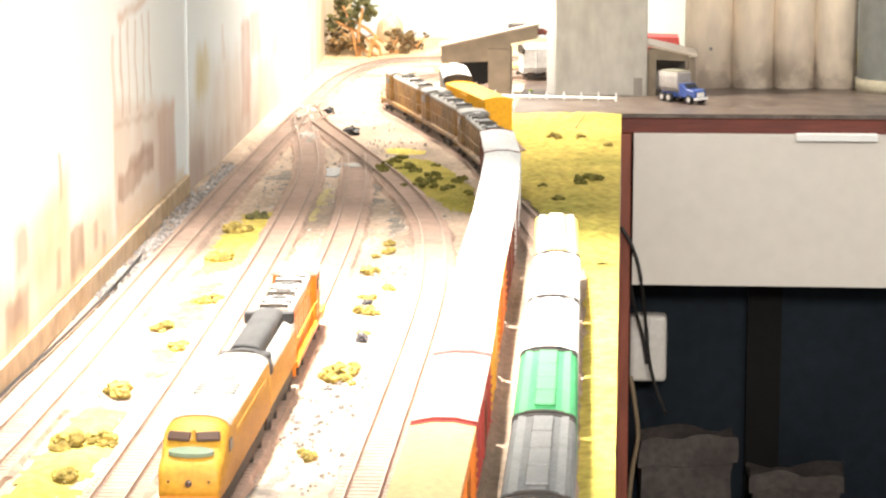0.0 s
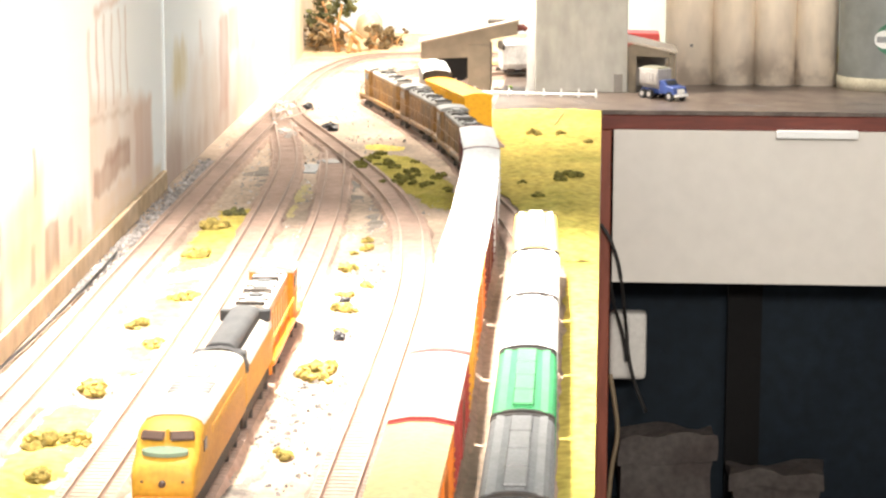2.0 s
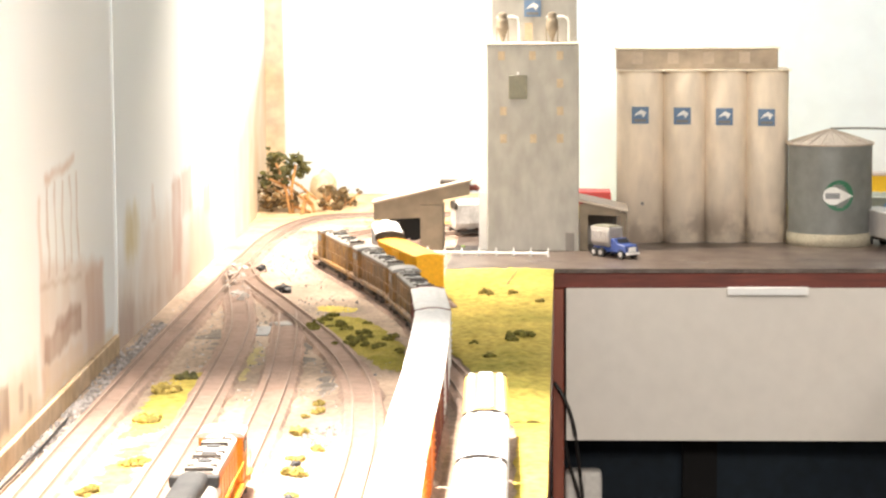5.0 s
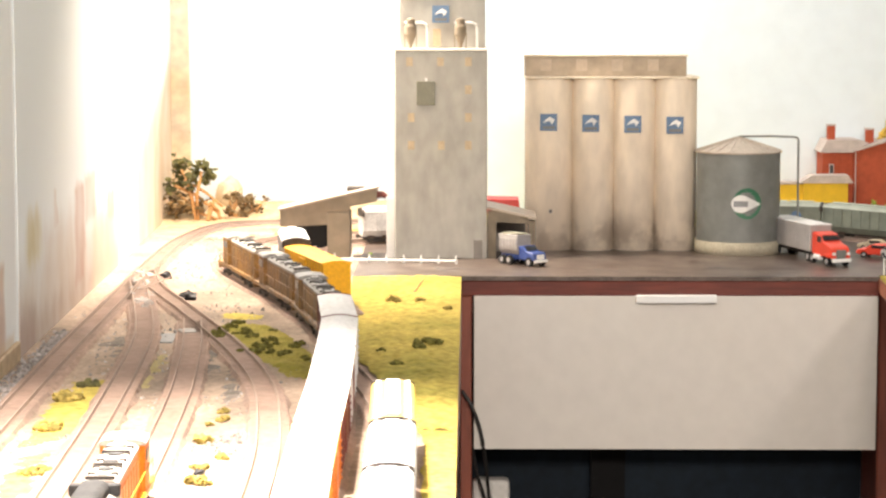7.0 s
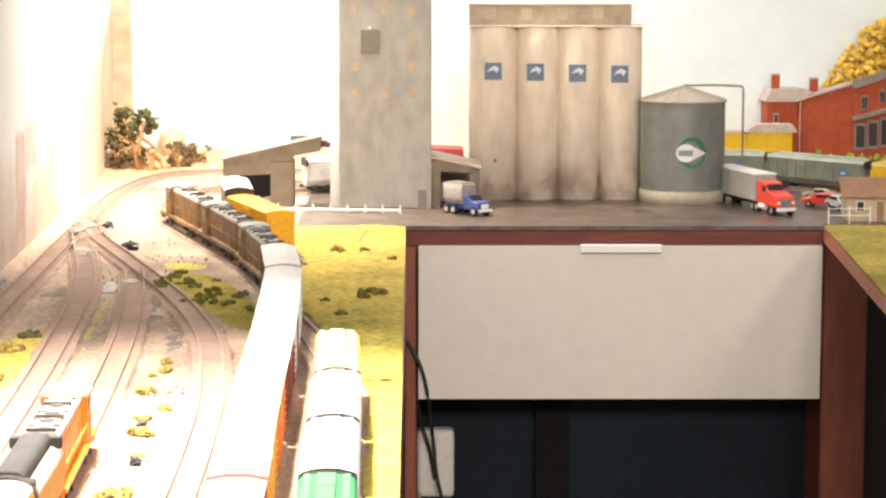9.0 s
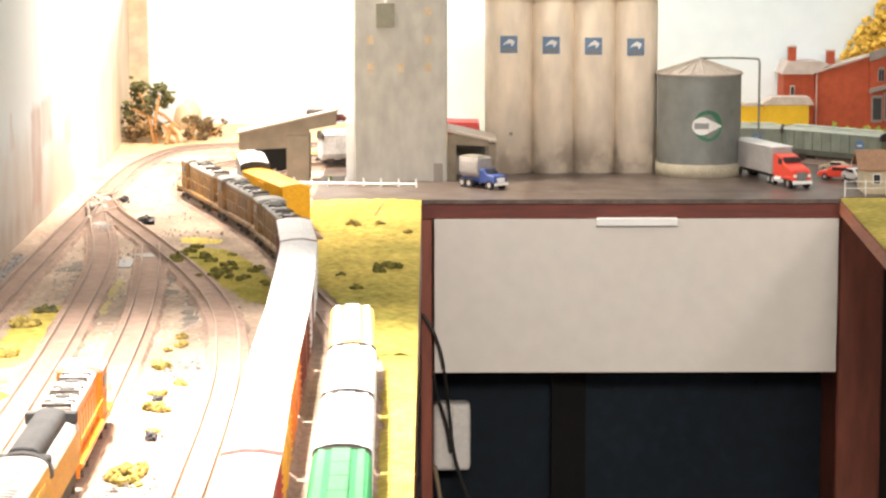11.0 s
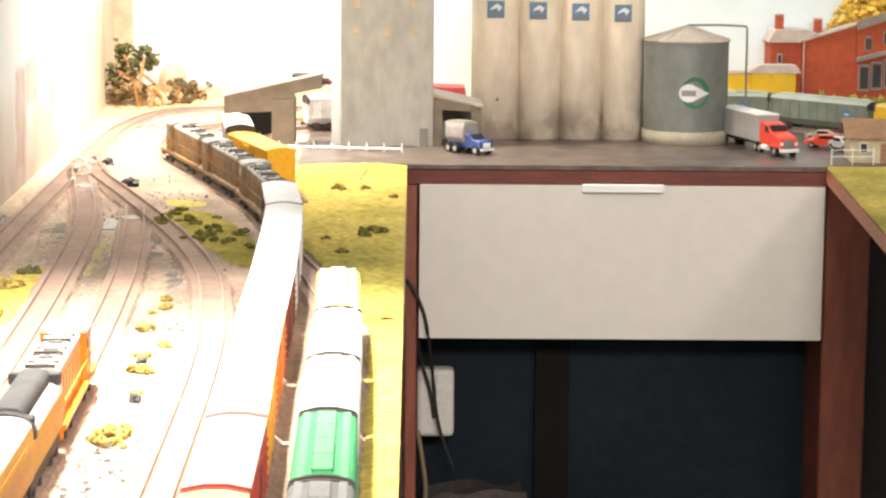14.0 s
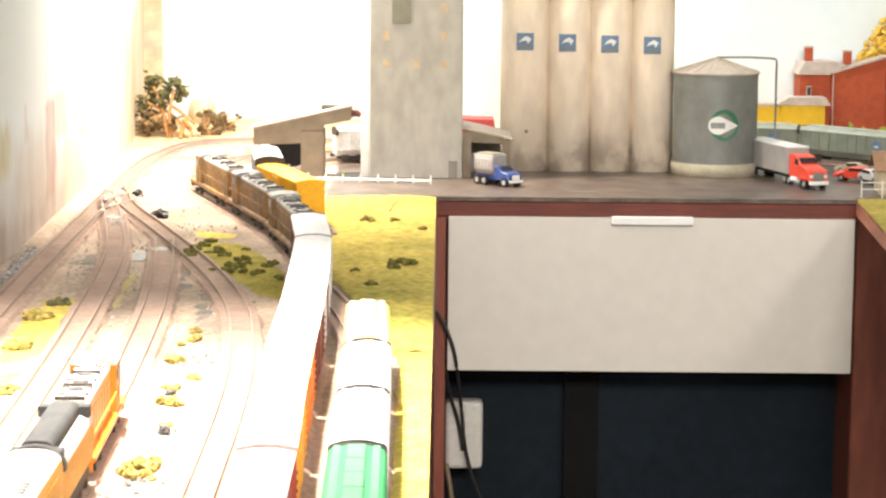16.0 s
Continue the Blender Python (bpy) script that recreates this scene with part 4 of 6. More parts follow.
shelf_outline = [(0.4965, 0.0185), (0.4965, 0.004), (0.442, -0.80), (0.40, -1.4), (1.6, -1.4), (1.6, 0.0185)]
tagged(finish("side_shelf", prism(shelf_outline, -0.0165, -0.0008, "z"), "fascia"), "orange-brown wooden edge of the side shelf", "shelf", "", "structure")

# near backdrop board, with painted town
board = thing("mural_board", pose(-0.404, -0.645, 0, 0, 0, 2.4), "pale backdrop board with a washed-out painted townscape", "backdrop")
part("board", box(-0.010, 0.0, -1.75, 0.0, 0.018, 0.66, 0.001), "town_paint", board, "soft faded townscape on off-white")
part("base_strip", box(-0.010, 0.003, -1.75, 0.0, 0.0, 0.0178, 0.001), "wash_ochre", board, "tan strip under the board")
part("board_edge", tube([(-0.0005, 0.001, 0.0), (-0.0005, 0.001, 0.66)], 0.0009, 6), "wash_edge", board, "pale vertical batten")

mural = thing("mural", pose(-0.4055, -0.63, 0, 0, 0, 1.642), "faded town mural painted on the wall beside the yard", "mural")
part("painted_sheet", box(-0.0002, 0.0010, 0.0, 1.46, 0.0, 0.66), "hill_paint", mural, "blurred brown and pink townscape on off-white")
fold = prism([(-0.447, 0.0), (-0.4165, 0.0), (-0.4180, 0.20), (-0.4195, 0.33), (-0.4300, 0.355), (-0.447, 0.40)], 0.8270, 0.8296, "y")
part("folded_sheet", fold, "wash_tan", mural, "tan painted sheet folded round the corner").matrix_local = mural.matrix_world.inverted()

# ---------------------------------------------------------------- tracks
TA = Path([(-0.325, -2.6), (-0.333, -1.60), (-0.351, -1.07), (-0.366, -0.60), (-0.376, -0.15), (-0.383, 0.20), (-0.378, 0.42), (-0.345, 0.60), (-0.27, 0.655), (-0.12, 0.66), (0.20, 0.665)])
TB = Path([(-0.235, -2.6), (-0.252, -1.70), (-0.268, -1.20), (-0.284, -0.85), (-0.306, -0.52), (-0.345, -0.25), (-0.376, -0.06)])
TC = Path([(-0.115, -2.6), (-0.126, -1.66), (-0.132, -1.20), (-0.145, -0.98), (-0.166, -0.80), (-0.213, -0.587), (-0.287, -0.326), (-0.345, -0.13), (-0.378, 0.03)])
TD = Path([(-0.190, -2.6), (-0.202, -1.75), (-0.209, -1.36), (-0.227, -0.90), (-0.250, -0.60), (-0.272, -0.40)])
TE = Path([(-0.078, -2.6), (-0.083, -1.63), (-0.090, -1.325), (-0.094, -1.04), (-0.107, -0.665), (-0.130, -0.485), (-0.165, -0.335), (-0.215, -0.165), (-0.262, -0.02), (-0.290, 0.10), (-0.298, 0.22), (-0.280, 0.34), (-0.225, 0.44), (-0.12, 0.49), (0.10, 0.505), (0.30, 0.505), (0.43, 0.492), (0.503, 0.458), (0.560, 0.398), (0.618, 0.328), (0.70, 0.225), (0.80, 0.10)])
TF = Path([(-0.028, -2.6), (-0.033, -1.80), (-0.037, -1.50), (-0.045, -1.08), (-0.066, -0.88), (-0.100, -0.70)])
TG = Path([(-0.114, -0.345), (-0.131, -0.265), (-0.160, -0.178), (-0.187, -0.094), (-0.201, 0.0), (-0.204, 0.10), (-0.196, 0.22), (-0.17, 0.33), (-0.10, 0.395), (0.05, 0.415)])
for p in (TA, TB, TC, TD, TE, TF, TG):
    track(p, "model railway track with rusty rails on brown ties")

# ---------------------------------------------------------------- turf, shrubs, stones
def yard_left(y):
    w = 0.004 * noise.noise(Vector((0, y * 30, 5)))
    pts = [(0.0, -0.127), (-0.15, -0.128), (-0.27, -0.109), (-0.40, -0.113), (-0.48, -0.108), (-0.66, -0.088), (-0.75, -0.068), (-0.88, -0.046), (-1.05, -0.024), (-2.7, -0.012)]
    for (ya, xa), (yb, xb) in zip(pts, pts[1:]):
        if y >= yb:
            return xa + (xb - xa) * (y - ya) / (yb - ya) + w
    return pts[-1][1]


turf_strip("turf", yard_left, lambda y: 0.0012, -0.0005, -1.0, 42, 260, "turf", "yellow-green foam turf beside the deck", 0.003, 1)
turf_strip("turf", lambda y: yard_left(y) + 0.3 * 0.004, lambda y: 0.0012 + 0.0006 * noise.noise(Vector((0, y * 40, 2))), -1.0, -2.6, 10, 300, "turf", "bright yellow turf strip along the shelf edge", 0.0014, 2)
ground_patch("turf", [(-0.262, -0.44), (-0.232, -0.39), (-0.185, -0.42), (-0.160, -0.50), (-0.132, -0.62), (-0.122, -0.76), (-0.150, -0.74), (-0.195, -0.60)], "turf_green", "olive turf inside the curve of the track", 0.0045, 0.0035, 0.6, 3)
ground_patch("turf", [(-0.333, -0.77), (-0.302, -0.74), (-0.290, -0.90), (-0.292, -1.04), (-0.322, -1.06), (-0.332, -0.95)], "turf", "yellow-olive turf strip between two tracks", 0.003, 0.0035, 0.9, 4)
ground_patch("turf", [(-0.316, -1.10), (-0.296, -1.08), (-0.284, -1.22), (-0.300, -1.28), (-0.315, -1.20)], "turf", "patchy yellow turf between two tracks", 0.002, 0.003, 1.6, 14)
ground_patch("turf", [(-0.303, -1.30), (-0.282, -1.28), (-0.276, -1.40), (-0.290, -1.42)], "turf", "patchy yellow turf between two tracks", 0.002, 0.003, 1.6, 15)
ground_patch("turf", [(-0.315, -1.47), (-0.280, -1.48), (-0.266, -1.75), (-0.315, -1.78)], "turf", "yellow turf strip between two tracks", 0.003, 0.0035, 1.2, 16)
ground_patch("turf", [(-0.302, -0.62), (-0.268, -0.60), (-0.262, -0.80), (-0.285, -0.83)], "turf_thin", "thin yellow turf between two tracks", 0.002, 0.0035, 0.9, 5)
ground_patch("turf", [(-0.25, -0.31), (-0.20, -0.33), (-0.205, -0.37), (-0.25, -0.36)], "turf", "small scrap of yellow turf", 0.002, 0.003, 0.9, 6)
ground_patch("turf", [(-0.27, 0.50), (-0.13, 0.535), (-0.13, 0.63), (-0.30, 0.60)], "turf", "yellow turf behind the canopy", 0.003, 0.005, 0.8, 7)
turf_strip("turf", lambda y: 0.4972 + 0.0683 * min(0, y), lambda y: 1.58, 0.0165, -1.38, 150, 200, "turf", "yellow-green turf on the side shelf", 0.0025, 8)
ground_patch("earth_bank", [(-0.43, 0.43), (-0.33, 0.46), (-0.24, 0.52), (-0.13, 0.56), (-0.13, 0.655), (-0.28, 0.66), (-0.43, 0.66)], "earth", "bare orange-tan earth in the corner", 0.003, 0.005, 0.8, 17)
ground_patch("earth_bank", [(-0.43, 0.30), (-0.40, 0.30), (-0.39, 0.48), (-0.43, 0.50)], "earth", "bare orange-tan earth along the wall", 0.003, 0.004, 0.8, 18)

for k, (x, y, s) in enumerate([(-0.295, -1.446, 0.0125), (-0.300, -1.565, 0.013), (-0.283, -1.560, 0.011), (-0.286, -1.637, 0.011), (-0.306, -1.258, 0.010), (-0.286, -1.316, 0.0085),
                               (-0.290, -1.159, 0.0095), (-0.299, -1.165, 0.0075), (-0.314, -0.994, 0.0125), (-0.322, -0.861, 0.0135), (-0.172, -1.385, 0.0125), (-0.168, -1.405, 0.0105), (-0.166, -1.583, 0.0075),
                               (-0.189, -1.041, 0.009), (-0.168, -1.103, 0.0065), (-0.178, -1.192, 0.010), (-0.171, -1.197, 0.006), (-0.186, -0.915, 0.006), (-0.184, -0.95, 0.0065), (-0.192, -0.97, 0.004),
                               (-0.170, -1.262, 0.005), (-0.181, -1.145, 0.007)]):
    shrub(x, y, s, 20 + k, "shrub")
shrub(-0.314, -0.79, 0.011, 61, "leaf", "clump of green foam foliage between tracks")
rnd = random.Random(7)
for k in range(26):
    t = rnd.random()
    x, y = -0.235 + 0.095 * t + rnd.uniform(-0.022, 0.022), -0.43 - 0.24 * t + rnd.uniform(-0.05, 0.05)
    shrub(x, y, rnd.uniform(0.0045, 0.0085), 100 + k, "shrub_dark", "dark tuft standing in olive turf", 0.002)
for k, (x, y, s, mt) in enumerate([(-0.032, -0.555, 0.011, "shrub_dark"), (-0.022, -0.55, 0.009, "shrub_dark"), (-0.038, -0.575, 0.008, "shrub_dark"), (-0.071, -0.244, 0.010, "shrub"), (-0.044, -0.235, 0.007, "shrub"),
                                   (-0.072, -0.60, 0.005, "shrub_dark"), (-0.012, -0.30, 0.006, "shrub"), (-0.055, -0.68, 0.007, "shrub_dark")]):
    shrub(x, y, s, 200 + k, mt, "low tuft of foliage in the yellow turf", 0.002)
stick = finish("twig", tube([(-0.052, -0.165, 0.002), (-0.046, -0.135, 0.008), (-0.040, -0.105, 0.013)], [0.0012, 0.001, 0.0006], 6), "twig")
tagged(stick, "bare brown twig lying in the turf", "twig")
for x, y, s in ((-0.299, -0.205, 0.008), (-0.349, -0.012, 0.007), (-0.168, -1.285, 0.0042), (-0.178, -1.165, 0.0038)):
    bm = bmesh.new()
    lump(bm, (0, 0, s * 0.5), s, 0.7, 0.9, x * 90, 2)
    lump(bm, (s * 0.7, s * 0.2, s * 0.3), s * 0.5, 0.8, 0.9, x * 50, 2)
    ob = finish("rock", bm, "coal")
    ob.matrix_world = pose(x, y, 0, 0, 0, x * 900)
    tagged(ob, "black lump of coal on pale ballast", "rock", "coal lumps")

# loose stones
verts, faces = [], []
for k in range(5200):
    y = rnd.uniform(-1.9, 0.5)
    x = rnd.uniform(-0.40, -0.105)
    if noise.noise(Vector((x * 14, y * 7, 9))) < -0.05:
        continue
    s = rnd.uniform(0.0006, 0.0021) * (1.5 if rnd.random() < 0.06 else 1)
    b = len(verts)
    a = rnd.uniform(0, 6.28)
    for j in range(3):
        verts.append((x + s * math.cos(a + j * 2.1) * rnd.uniform(0.7, 1.2), y + s * math.sin(a + j * 2.1) * rnd.uniform(0.7, 1.2), -0.0005))
    verts.append((x + s * rnd.uniform(-0.3, 0.3), y + s * rnd.uniform(-0.3, 0.3), s * rnd.uniform(0.6, 1.2)))
    faces += [(b, b + 1, b + 3), (b + 1, b + 2, b + 3), (b + 2, b, b + 3)]
me = bpy.data.meshes.new("gravel")
me.from_pydata(verts, [], faces)
me.materials.append(M["stone"])
tagged(new("gravel", me), "loose grey gravel scattered between the tracks", "gravel", "", "stuff")

# coarser gravel between the parked locomotives and the train, darkened with their shade
verts, faces = [], []
for k in range(900):
    y = rnd.uniform(-2.0, -0.75)
    x = rnd.gauss(-0.168, 0.012) - 0.01 * (y + 1.5)
    if noise.noise(Vector((x * 18, y * 11, 4))) < 0.02:
        continue
    s = rnd.uniform(0.0008, 0.0026)
    b, a = len(verts), rnd.uniform(0, 6.28)
    for j in range(4):
        verts.append((x + s * math.cos(a + j * 1.57) * rnd.uniform(0.7, 1.2), y + s * math.sin(a + j * 1.57) * rnd.uniform(0.7, 1.2), -0.0005))
    for j in range(4):
        verts.append((x + 0.6 * s * math.cos(a + j * 1.57), y + 0.6 * s * math.sin(a + j * 1.57), s * rnd.uniform(0.5, 1.0)))
    faces += [(b + j, b + (j + 1) % 4, b + 4 + (j + 1) % 4, b + 4 + j) for j in range(4)] + [(b + 4, b + 5, b + 6, b + 7)]
me = bpy.data.meshes.new("gravel")
me.from_pydata(verts, [], faces)
me.materials.append(M["stone_dark"])
tagged(new("gravel", me), "coarse grey gravel beside the parked locomotives, darkened with their shade", "gravel", "", "stuff")


verts, faces = [], []
for k in range(900):
    y = rnd.uniform(-1.15, -0.45)
    x = -0.392 - 0.026 * (y + 0.65) + rnd.gauss(0.006, 0.007)
    s = rnd.uniform(0.0010, 0.0030)
    b, a = len(verts), rnd.uniform(0, 6.28)
    for j in range(4):
        verts.append((x + s * math.cos(a + j * 1.57) * rnd.uniform(0.7, 1.2), y + s * math.sin(a + j * 1.57) * rnd.uniform(0.7, 1.2), -0.0005))
    for j in range(4):
        verts.append((x + 0.6 * s * math.cos(a + j * 1.57), y + 0.6 * s * math.sin(a + j * 1.57), s * rnd.uniform(0.5, 1.0)))
    faces += [(b + j, b + (j + 1) % 4, b + 4 + (j + 1) % 4, b + 4 + j) for j in range(4)] + [(b + 4, b + 5, b + 6, b + 7)]
me = bpy.data.meshes.new("gravel")
me.from_pydata(verts, [], faces)
me.materials.append(M["stone_dark"])
tagged(new("gravel", me), "pale grey gravel along the foot of the board", "gravel", "", "stuff")

for k, outline in enumerate(([(-0.186, -1.62), (-0.168, -1.60), (-0.160, -1.68), (-0.172, -1.76), (-0.190, -1.72)], [(-0.176, -1.53), (-0.166, -1.52), (-0.164, -1.58), (-0.178, -1.60)],
                             [(-0.158, -1.67), (-0.140, -1.66), (-0.138, -1.74), (-0.156, -1.75)], [(-0.205, -0.66), (-0.190, -0.64), (-0.182, -0.86), (-0.196, -0.90)],
                             [(-0.345, -0.52), (-0.318, -0.44), (-0.300, -0.55), (-0.322, -0.62)], [(-0.244, -0.58), (-0.226, -0.56), (-0.216, -0.70), (-0.232, -0.74)])):
    ground_patch("dirt", outline, "grit", "dark grey grit spilt on the pale ballast", 0.0012, 0.0025, 2.2, 30 + k)


# Flat boxes added by the switches, standing for shadow under the rails.
def added_switch_box(x, y, turn):
    ob = thing("added_switch_box", pose(x, y, 0, 0, 0, turn), "flat grey box added beside the switch for the shadow under its rails", "point motor", "turnout motors")
    part("box", box(-0.011, 0.011, -0.018, 0.018, -0.001, 0.0030, 0.001), "stone_dark", ob)
    part("lid", box(-0.008, 0.008, -0.014, 0.014, 0.0030, 0.0040, 0.0005), "door_grey", ob)


added_switch_box(-0.268, -0.475, 18)
added_switch_box(-0.345, -0.235, 14)
tagged(finish("ground_panel", box(-0.306, -0.276, -0.535, -0.475, -0.001, 0.0012, 0.0004), "hatch_grey"), "thin grey card panel lying beside the switch", "panel")
for k in range(34):
    t = rnd.random()
    x, y = -0.385 + 0.045 * t + rnd.uniform(-0.010, 0.010), 0.02 - 0.30 * t + rnd.uniform(-0.05, 0.05)
    sz = rnd.uniform(0.0025, 0.0055)
    bm = bmesh.new()
    lump(bm, (0, 0, sz * 0.4), sz, 0.8, 1.0, k, 1)
    ob = finish("rock", bm, "stone")
    ob.matrix_world = pose(x, y, 0.001, 0, 0, k * 40)
    tagged(ob, "pale grey rock in the rubble by the switches", "rock", "rubble")
for x0, y0, x1, y1 in ((-0.372, -0.10, -0.352, 0.01), (-0.360, -0.17, -0.338, -0.06), (-0.384, -0.05, -0.366, 0.06)):
    bm = tube([(x0, y0, 0.0072), ((x0 + x1) / 2 + 0.002, (y0 + y1) / 2, 0.0072), (x1, y1, 0.0072)], 0.0009, 5)
    tagged(finish("guard_rail", bm, "rail"), "short rusty guard rail in the switch", "rail", "guard rails")

# scrub in the far corner
def scrub_tree(x, y, size, seed, label, lean=0.0, leaves="leaf"):
    rnd = random.Random(seed)
    ob = thing("scrub_bush", pose(x, y, 0.0), label, "bush", "corner scrub")
    bm = bmesh.new()
    tips = []
    for k in range(9):
        a = rnd.uniform(0, 6.28)
        tip = Vector((math.cos(a) * size * rnd.uniform(0.22, 0.52) + lean * size * 0.3, math.sin(a) * size * 0.35, size * rnd.uniform(0.18, 1.0)))
        mid = tip * 0.5 + Vector((rnd.uniform(-1, 1), rnd.uniform(-1, 1), 0.2)) * size * 0.12
        tube([(size * 0.26 * math.cos(a * 1.7) + lean * size * 0.2, size * 0.12 * math.sin(a), 0), mid, tip], [size * 0.055, size * 0.05, size * 0.018], 6, bm)
        tips += [tip, tip, mid] if tip.x < 0 else [tip]
    part("branch", bm, "twig", ob, "orange-brown bare branches")
    bm = bmesh.new()
    for k in range(60):
        t = rnd.choice(tips)
        c = t + Vector((rnd.gauss(0, 1), rnd.gauss(0, 0.6), rnd.gauss(0, 0.8))) * size * 0.07
        lump(bm, (c.x, c.y, max(0.004, c.z)), size * rnd.uniform(0.05, 0.115), 0.8, 1.4, seed + k, 1)
    for k in range(210):
        t = rnd.choice(tips)
        c = t + Vector((rnd.gauss(0, 1), rnd.gauss(0, 0.8), rnd.gauss(0, 0.9))) * size * 0.085
        c.z = max(0.003, c.z)
        d = Vector((rnd.uniform(-1, 1), rnd.uniform(-1, 1), rnd.uniform(-0.2, 1))).normalized()
        u = d.orthogonal().normalized()
        l, w = size * rnd.uniform(0.10, 0.21), size * rnd.uniform(0.016, 0.034)
        bm.faces.new([bm.verts.new(c + o) for o in (-d * l * 0.5, u * w, d * l * 0.5, -u * w)])
    part("foliage", bm, leaves, ob, "ragged dark leaves")
    return ob




def corner_bush(x, y, size, seed):
    """A ragged bush: leaf masses high and low, bare branches arching out of it to the ground."""
    rnd = random.Random(seed)
    ob = thing("scrub_bush", pose(x, y, 0.004), "dark green scrub bush with arching orange-brown branches", "bush", "corner scrub")
    for a, b, c, r in (((-0.30, 0.58), (0.05, 0.42), (0.46, 0.08), 0.030), ((-0.02, 0.60), (0.22, 0.46), (0.50, 0.22), 0.026), ((0.26, 0.0), (0.30, 0.18), (0.36, 0.34), 0.045),
                       ((0.46, 0.0), (0.42, 0.14), (0.30, 0.30), 0.036), ((0.05, 0.0), (0.0, 0.35), (-0.18, 0.85), 0.032), ((0.10, 0.0), (0.08, 0.40), (0.16, 0.82), 0.030), ((0.40, 0.02), (0.10, 0.12), (-0.20, 0.40), 0.030)):
        pts = [(p[0] * size, -0.10 * size + 0.08 * size * rnd.uniform(-1, 1), p[1] * size) for p in (a, b, c)]
        part("branch", tube(pts, [r * size * 0.8, r * size, r * size * 0.7], 7), "twig", ob, "orange-brown bare branch")
    for cx, cz, spread, count in ((-0.20, 0.93, 0.085, 46), (0.15, 0.90, 0.075, 40), (-0.04, 0.70, 0.12, 60), (0.22, 0.72, 0.07, 26), (-0.32, 0.58, 0.09, 34), (-0.22, 0.30, 0.12, 60), (0.02, 0.20, 0.10, 46), (-0.36, 0.14, 0.07, 24)):
        bm = bmesh.new()
        for k in range(count):
            c = Vector((cx + rnd.gauss(0, 1) * spread, rnd.gauss(0, 1) * spread * 0.9, max(0.04, cz + rnd.gauss(0, 1) * spread * 0.75))) * size
            if k % 3 == 0:
                lump(bm, c, size * rnd.uniform(0.035, 0.075), 0.8, 1.2, seed + k, 1)
            d = Vector((rnd.uniform(-1, 1), rnd.uniform(-1, 0.6), rnd.uniform(-0.3, 1))).normalized()
            u = d.orthogonal().normalized()
            l, w = size * rnd.uniform(0.10, 0.20), size * rnd.uniform(0.020, 0.040)
            bm.faces.new([bm.verts.new(c + o) for o in (-d * l * 0.5, u * w, d * l * 0.5, -u * w)])
        part("foliage", bm, "leaf" if cz > 0.4 else "leaf_brown", ob, "ragged dark leaves")
    return ob


corner_bush(-0.398, 0.690, 0.088, 5)
scrub_tree(-0.348, 0.700, 0.042, 15, "low brown scrub leaning beside the bush", 0.9, "leaf_brown")
scrub_tree(-0.322, 0.71, 0.034, 11, "low brown scrub beside the bush", 1.2, "leaf_brown")
bm = bmesh.new()
lump(bm, (0, 0, 0.018), 0.019, 1.45, 0.25, 4, 3)
boulder = finish("boulder", bm, "boulder", None, "", True)
boulder.matrix_world = pose(-0.352, 0.765, 0.016)
tagged(boulder, "rounded cream-coloured boulder behind the scrub", "rock")

# ---------------------------------------------------------------- the moving train, as it stands in the middle of the shot
s_end = TE.find(-0.555)
s = s_end
for k in range(3):
    m, d = TE.car_pose(s, s + 0.205)
    if k < 2:
        hood_loco(m, d, "loco_dirty", "loco_roof_dark", "grimy orange-brown road diesel with dark grey roof", "loco_dirty", "locomotives of the train")
    else:
        hood_loco(m, d, "loco_worn", "loco_roof", "worn yellow-brown road diesel with pale grey roof, leading", "loco_worn", "locomotives of the train", nose="loco_yellow")
    s += 0.205
CARS = [(0.160, "side_maroon", "roof_white", "dark maroon boxcar with pale roof on the curve", None, None),
        (0.173, "side_white", "roof_white", "grey-white boxcar with pale roof", "side_white", None),
        (0.173, "side_white", "roof_white", "grey-white boxcar with maroon door", "side_maroon", None),
        (0.173, "side_maroon", "roof_white", "maroon boxcar with whitish roof", None, "roof_pink"),
        (0.158, "side_orange", "roof_orange", "orange boxcar with faded orange roof", None, "roof_pink"),
        (0.152, "side_yellow", "roof_white", "yellow-orange boxcar with whitish roof", None, "roof_pink"),
        (0.155, "side_red", "roof_pink", "dark red boxcar with pinkish roof", None, "side_red"),
        (0.152, "side_orange", "roof_orange", "orange boxcar with faded orange roof", None, "side_red"),
        (0.155, "side_red", "roof_pink", "dark red boxcar with pinkish roof", None, "side_red"),
        (0.155, "side_grey", "roof_white", "grey boxcar with whitish roof", None, "side_red")]
s = s_end
for length, side, roof, label, door, ends in CARS:
    m, d = TE.car_pose(s - length, s)
    boxcar(m, d, side, roof, label, door, ends)
    s -= length

# parked covered hoppers
s = TF.find(-1.062)
for length, side, roof, hatch, label in [(0.166, "roof_yellow", "roof_yellow", "roof_white", "cream-yellow covered hopper at the end of the siding"),
                                         (0.157, "side_white", "roof_white", "roof_white", "whitish covered hopper parked on the siding"),
                                         (0.150, "side_white", "roof_white", "roof_white", "whitish covered hopper parked on the siding"),
                                         (0.147, "hopper_green", "hopper_green", "hatch_green", "bright green covered hopper parked on the siding"),
                                         (0.146, "hopper_grey", "hopper_grey", "hatch_grey", "grey covered hopper parked on the siding"),
                                         (0.150, "hopper_tan", "hopper_tan", "hopper_tan", "tan covered hopper parked on the siding")]:
    m, d = TF.car_pose(s - length, s)
    covered_hopper(m, d, side, roof, hatch, label)
    s -= length

# parked locomotives on the middle track
s = TD.find(-1.758)
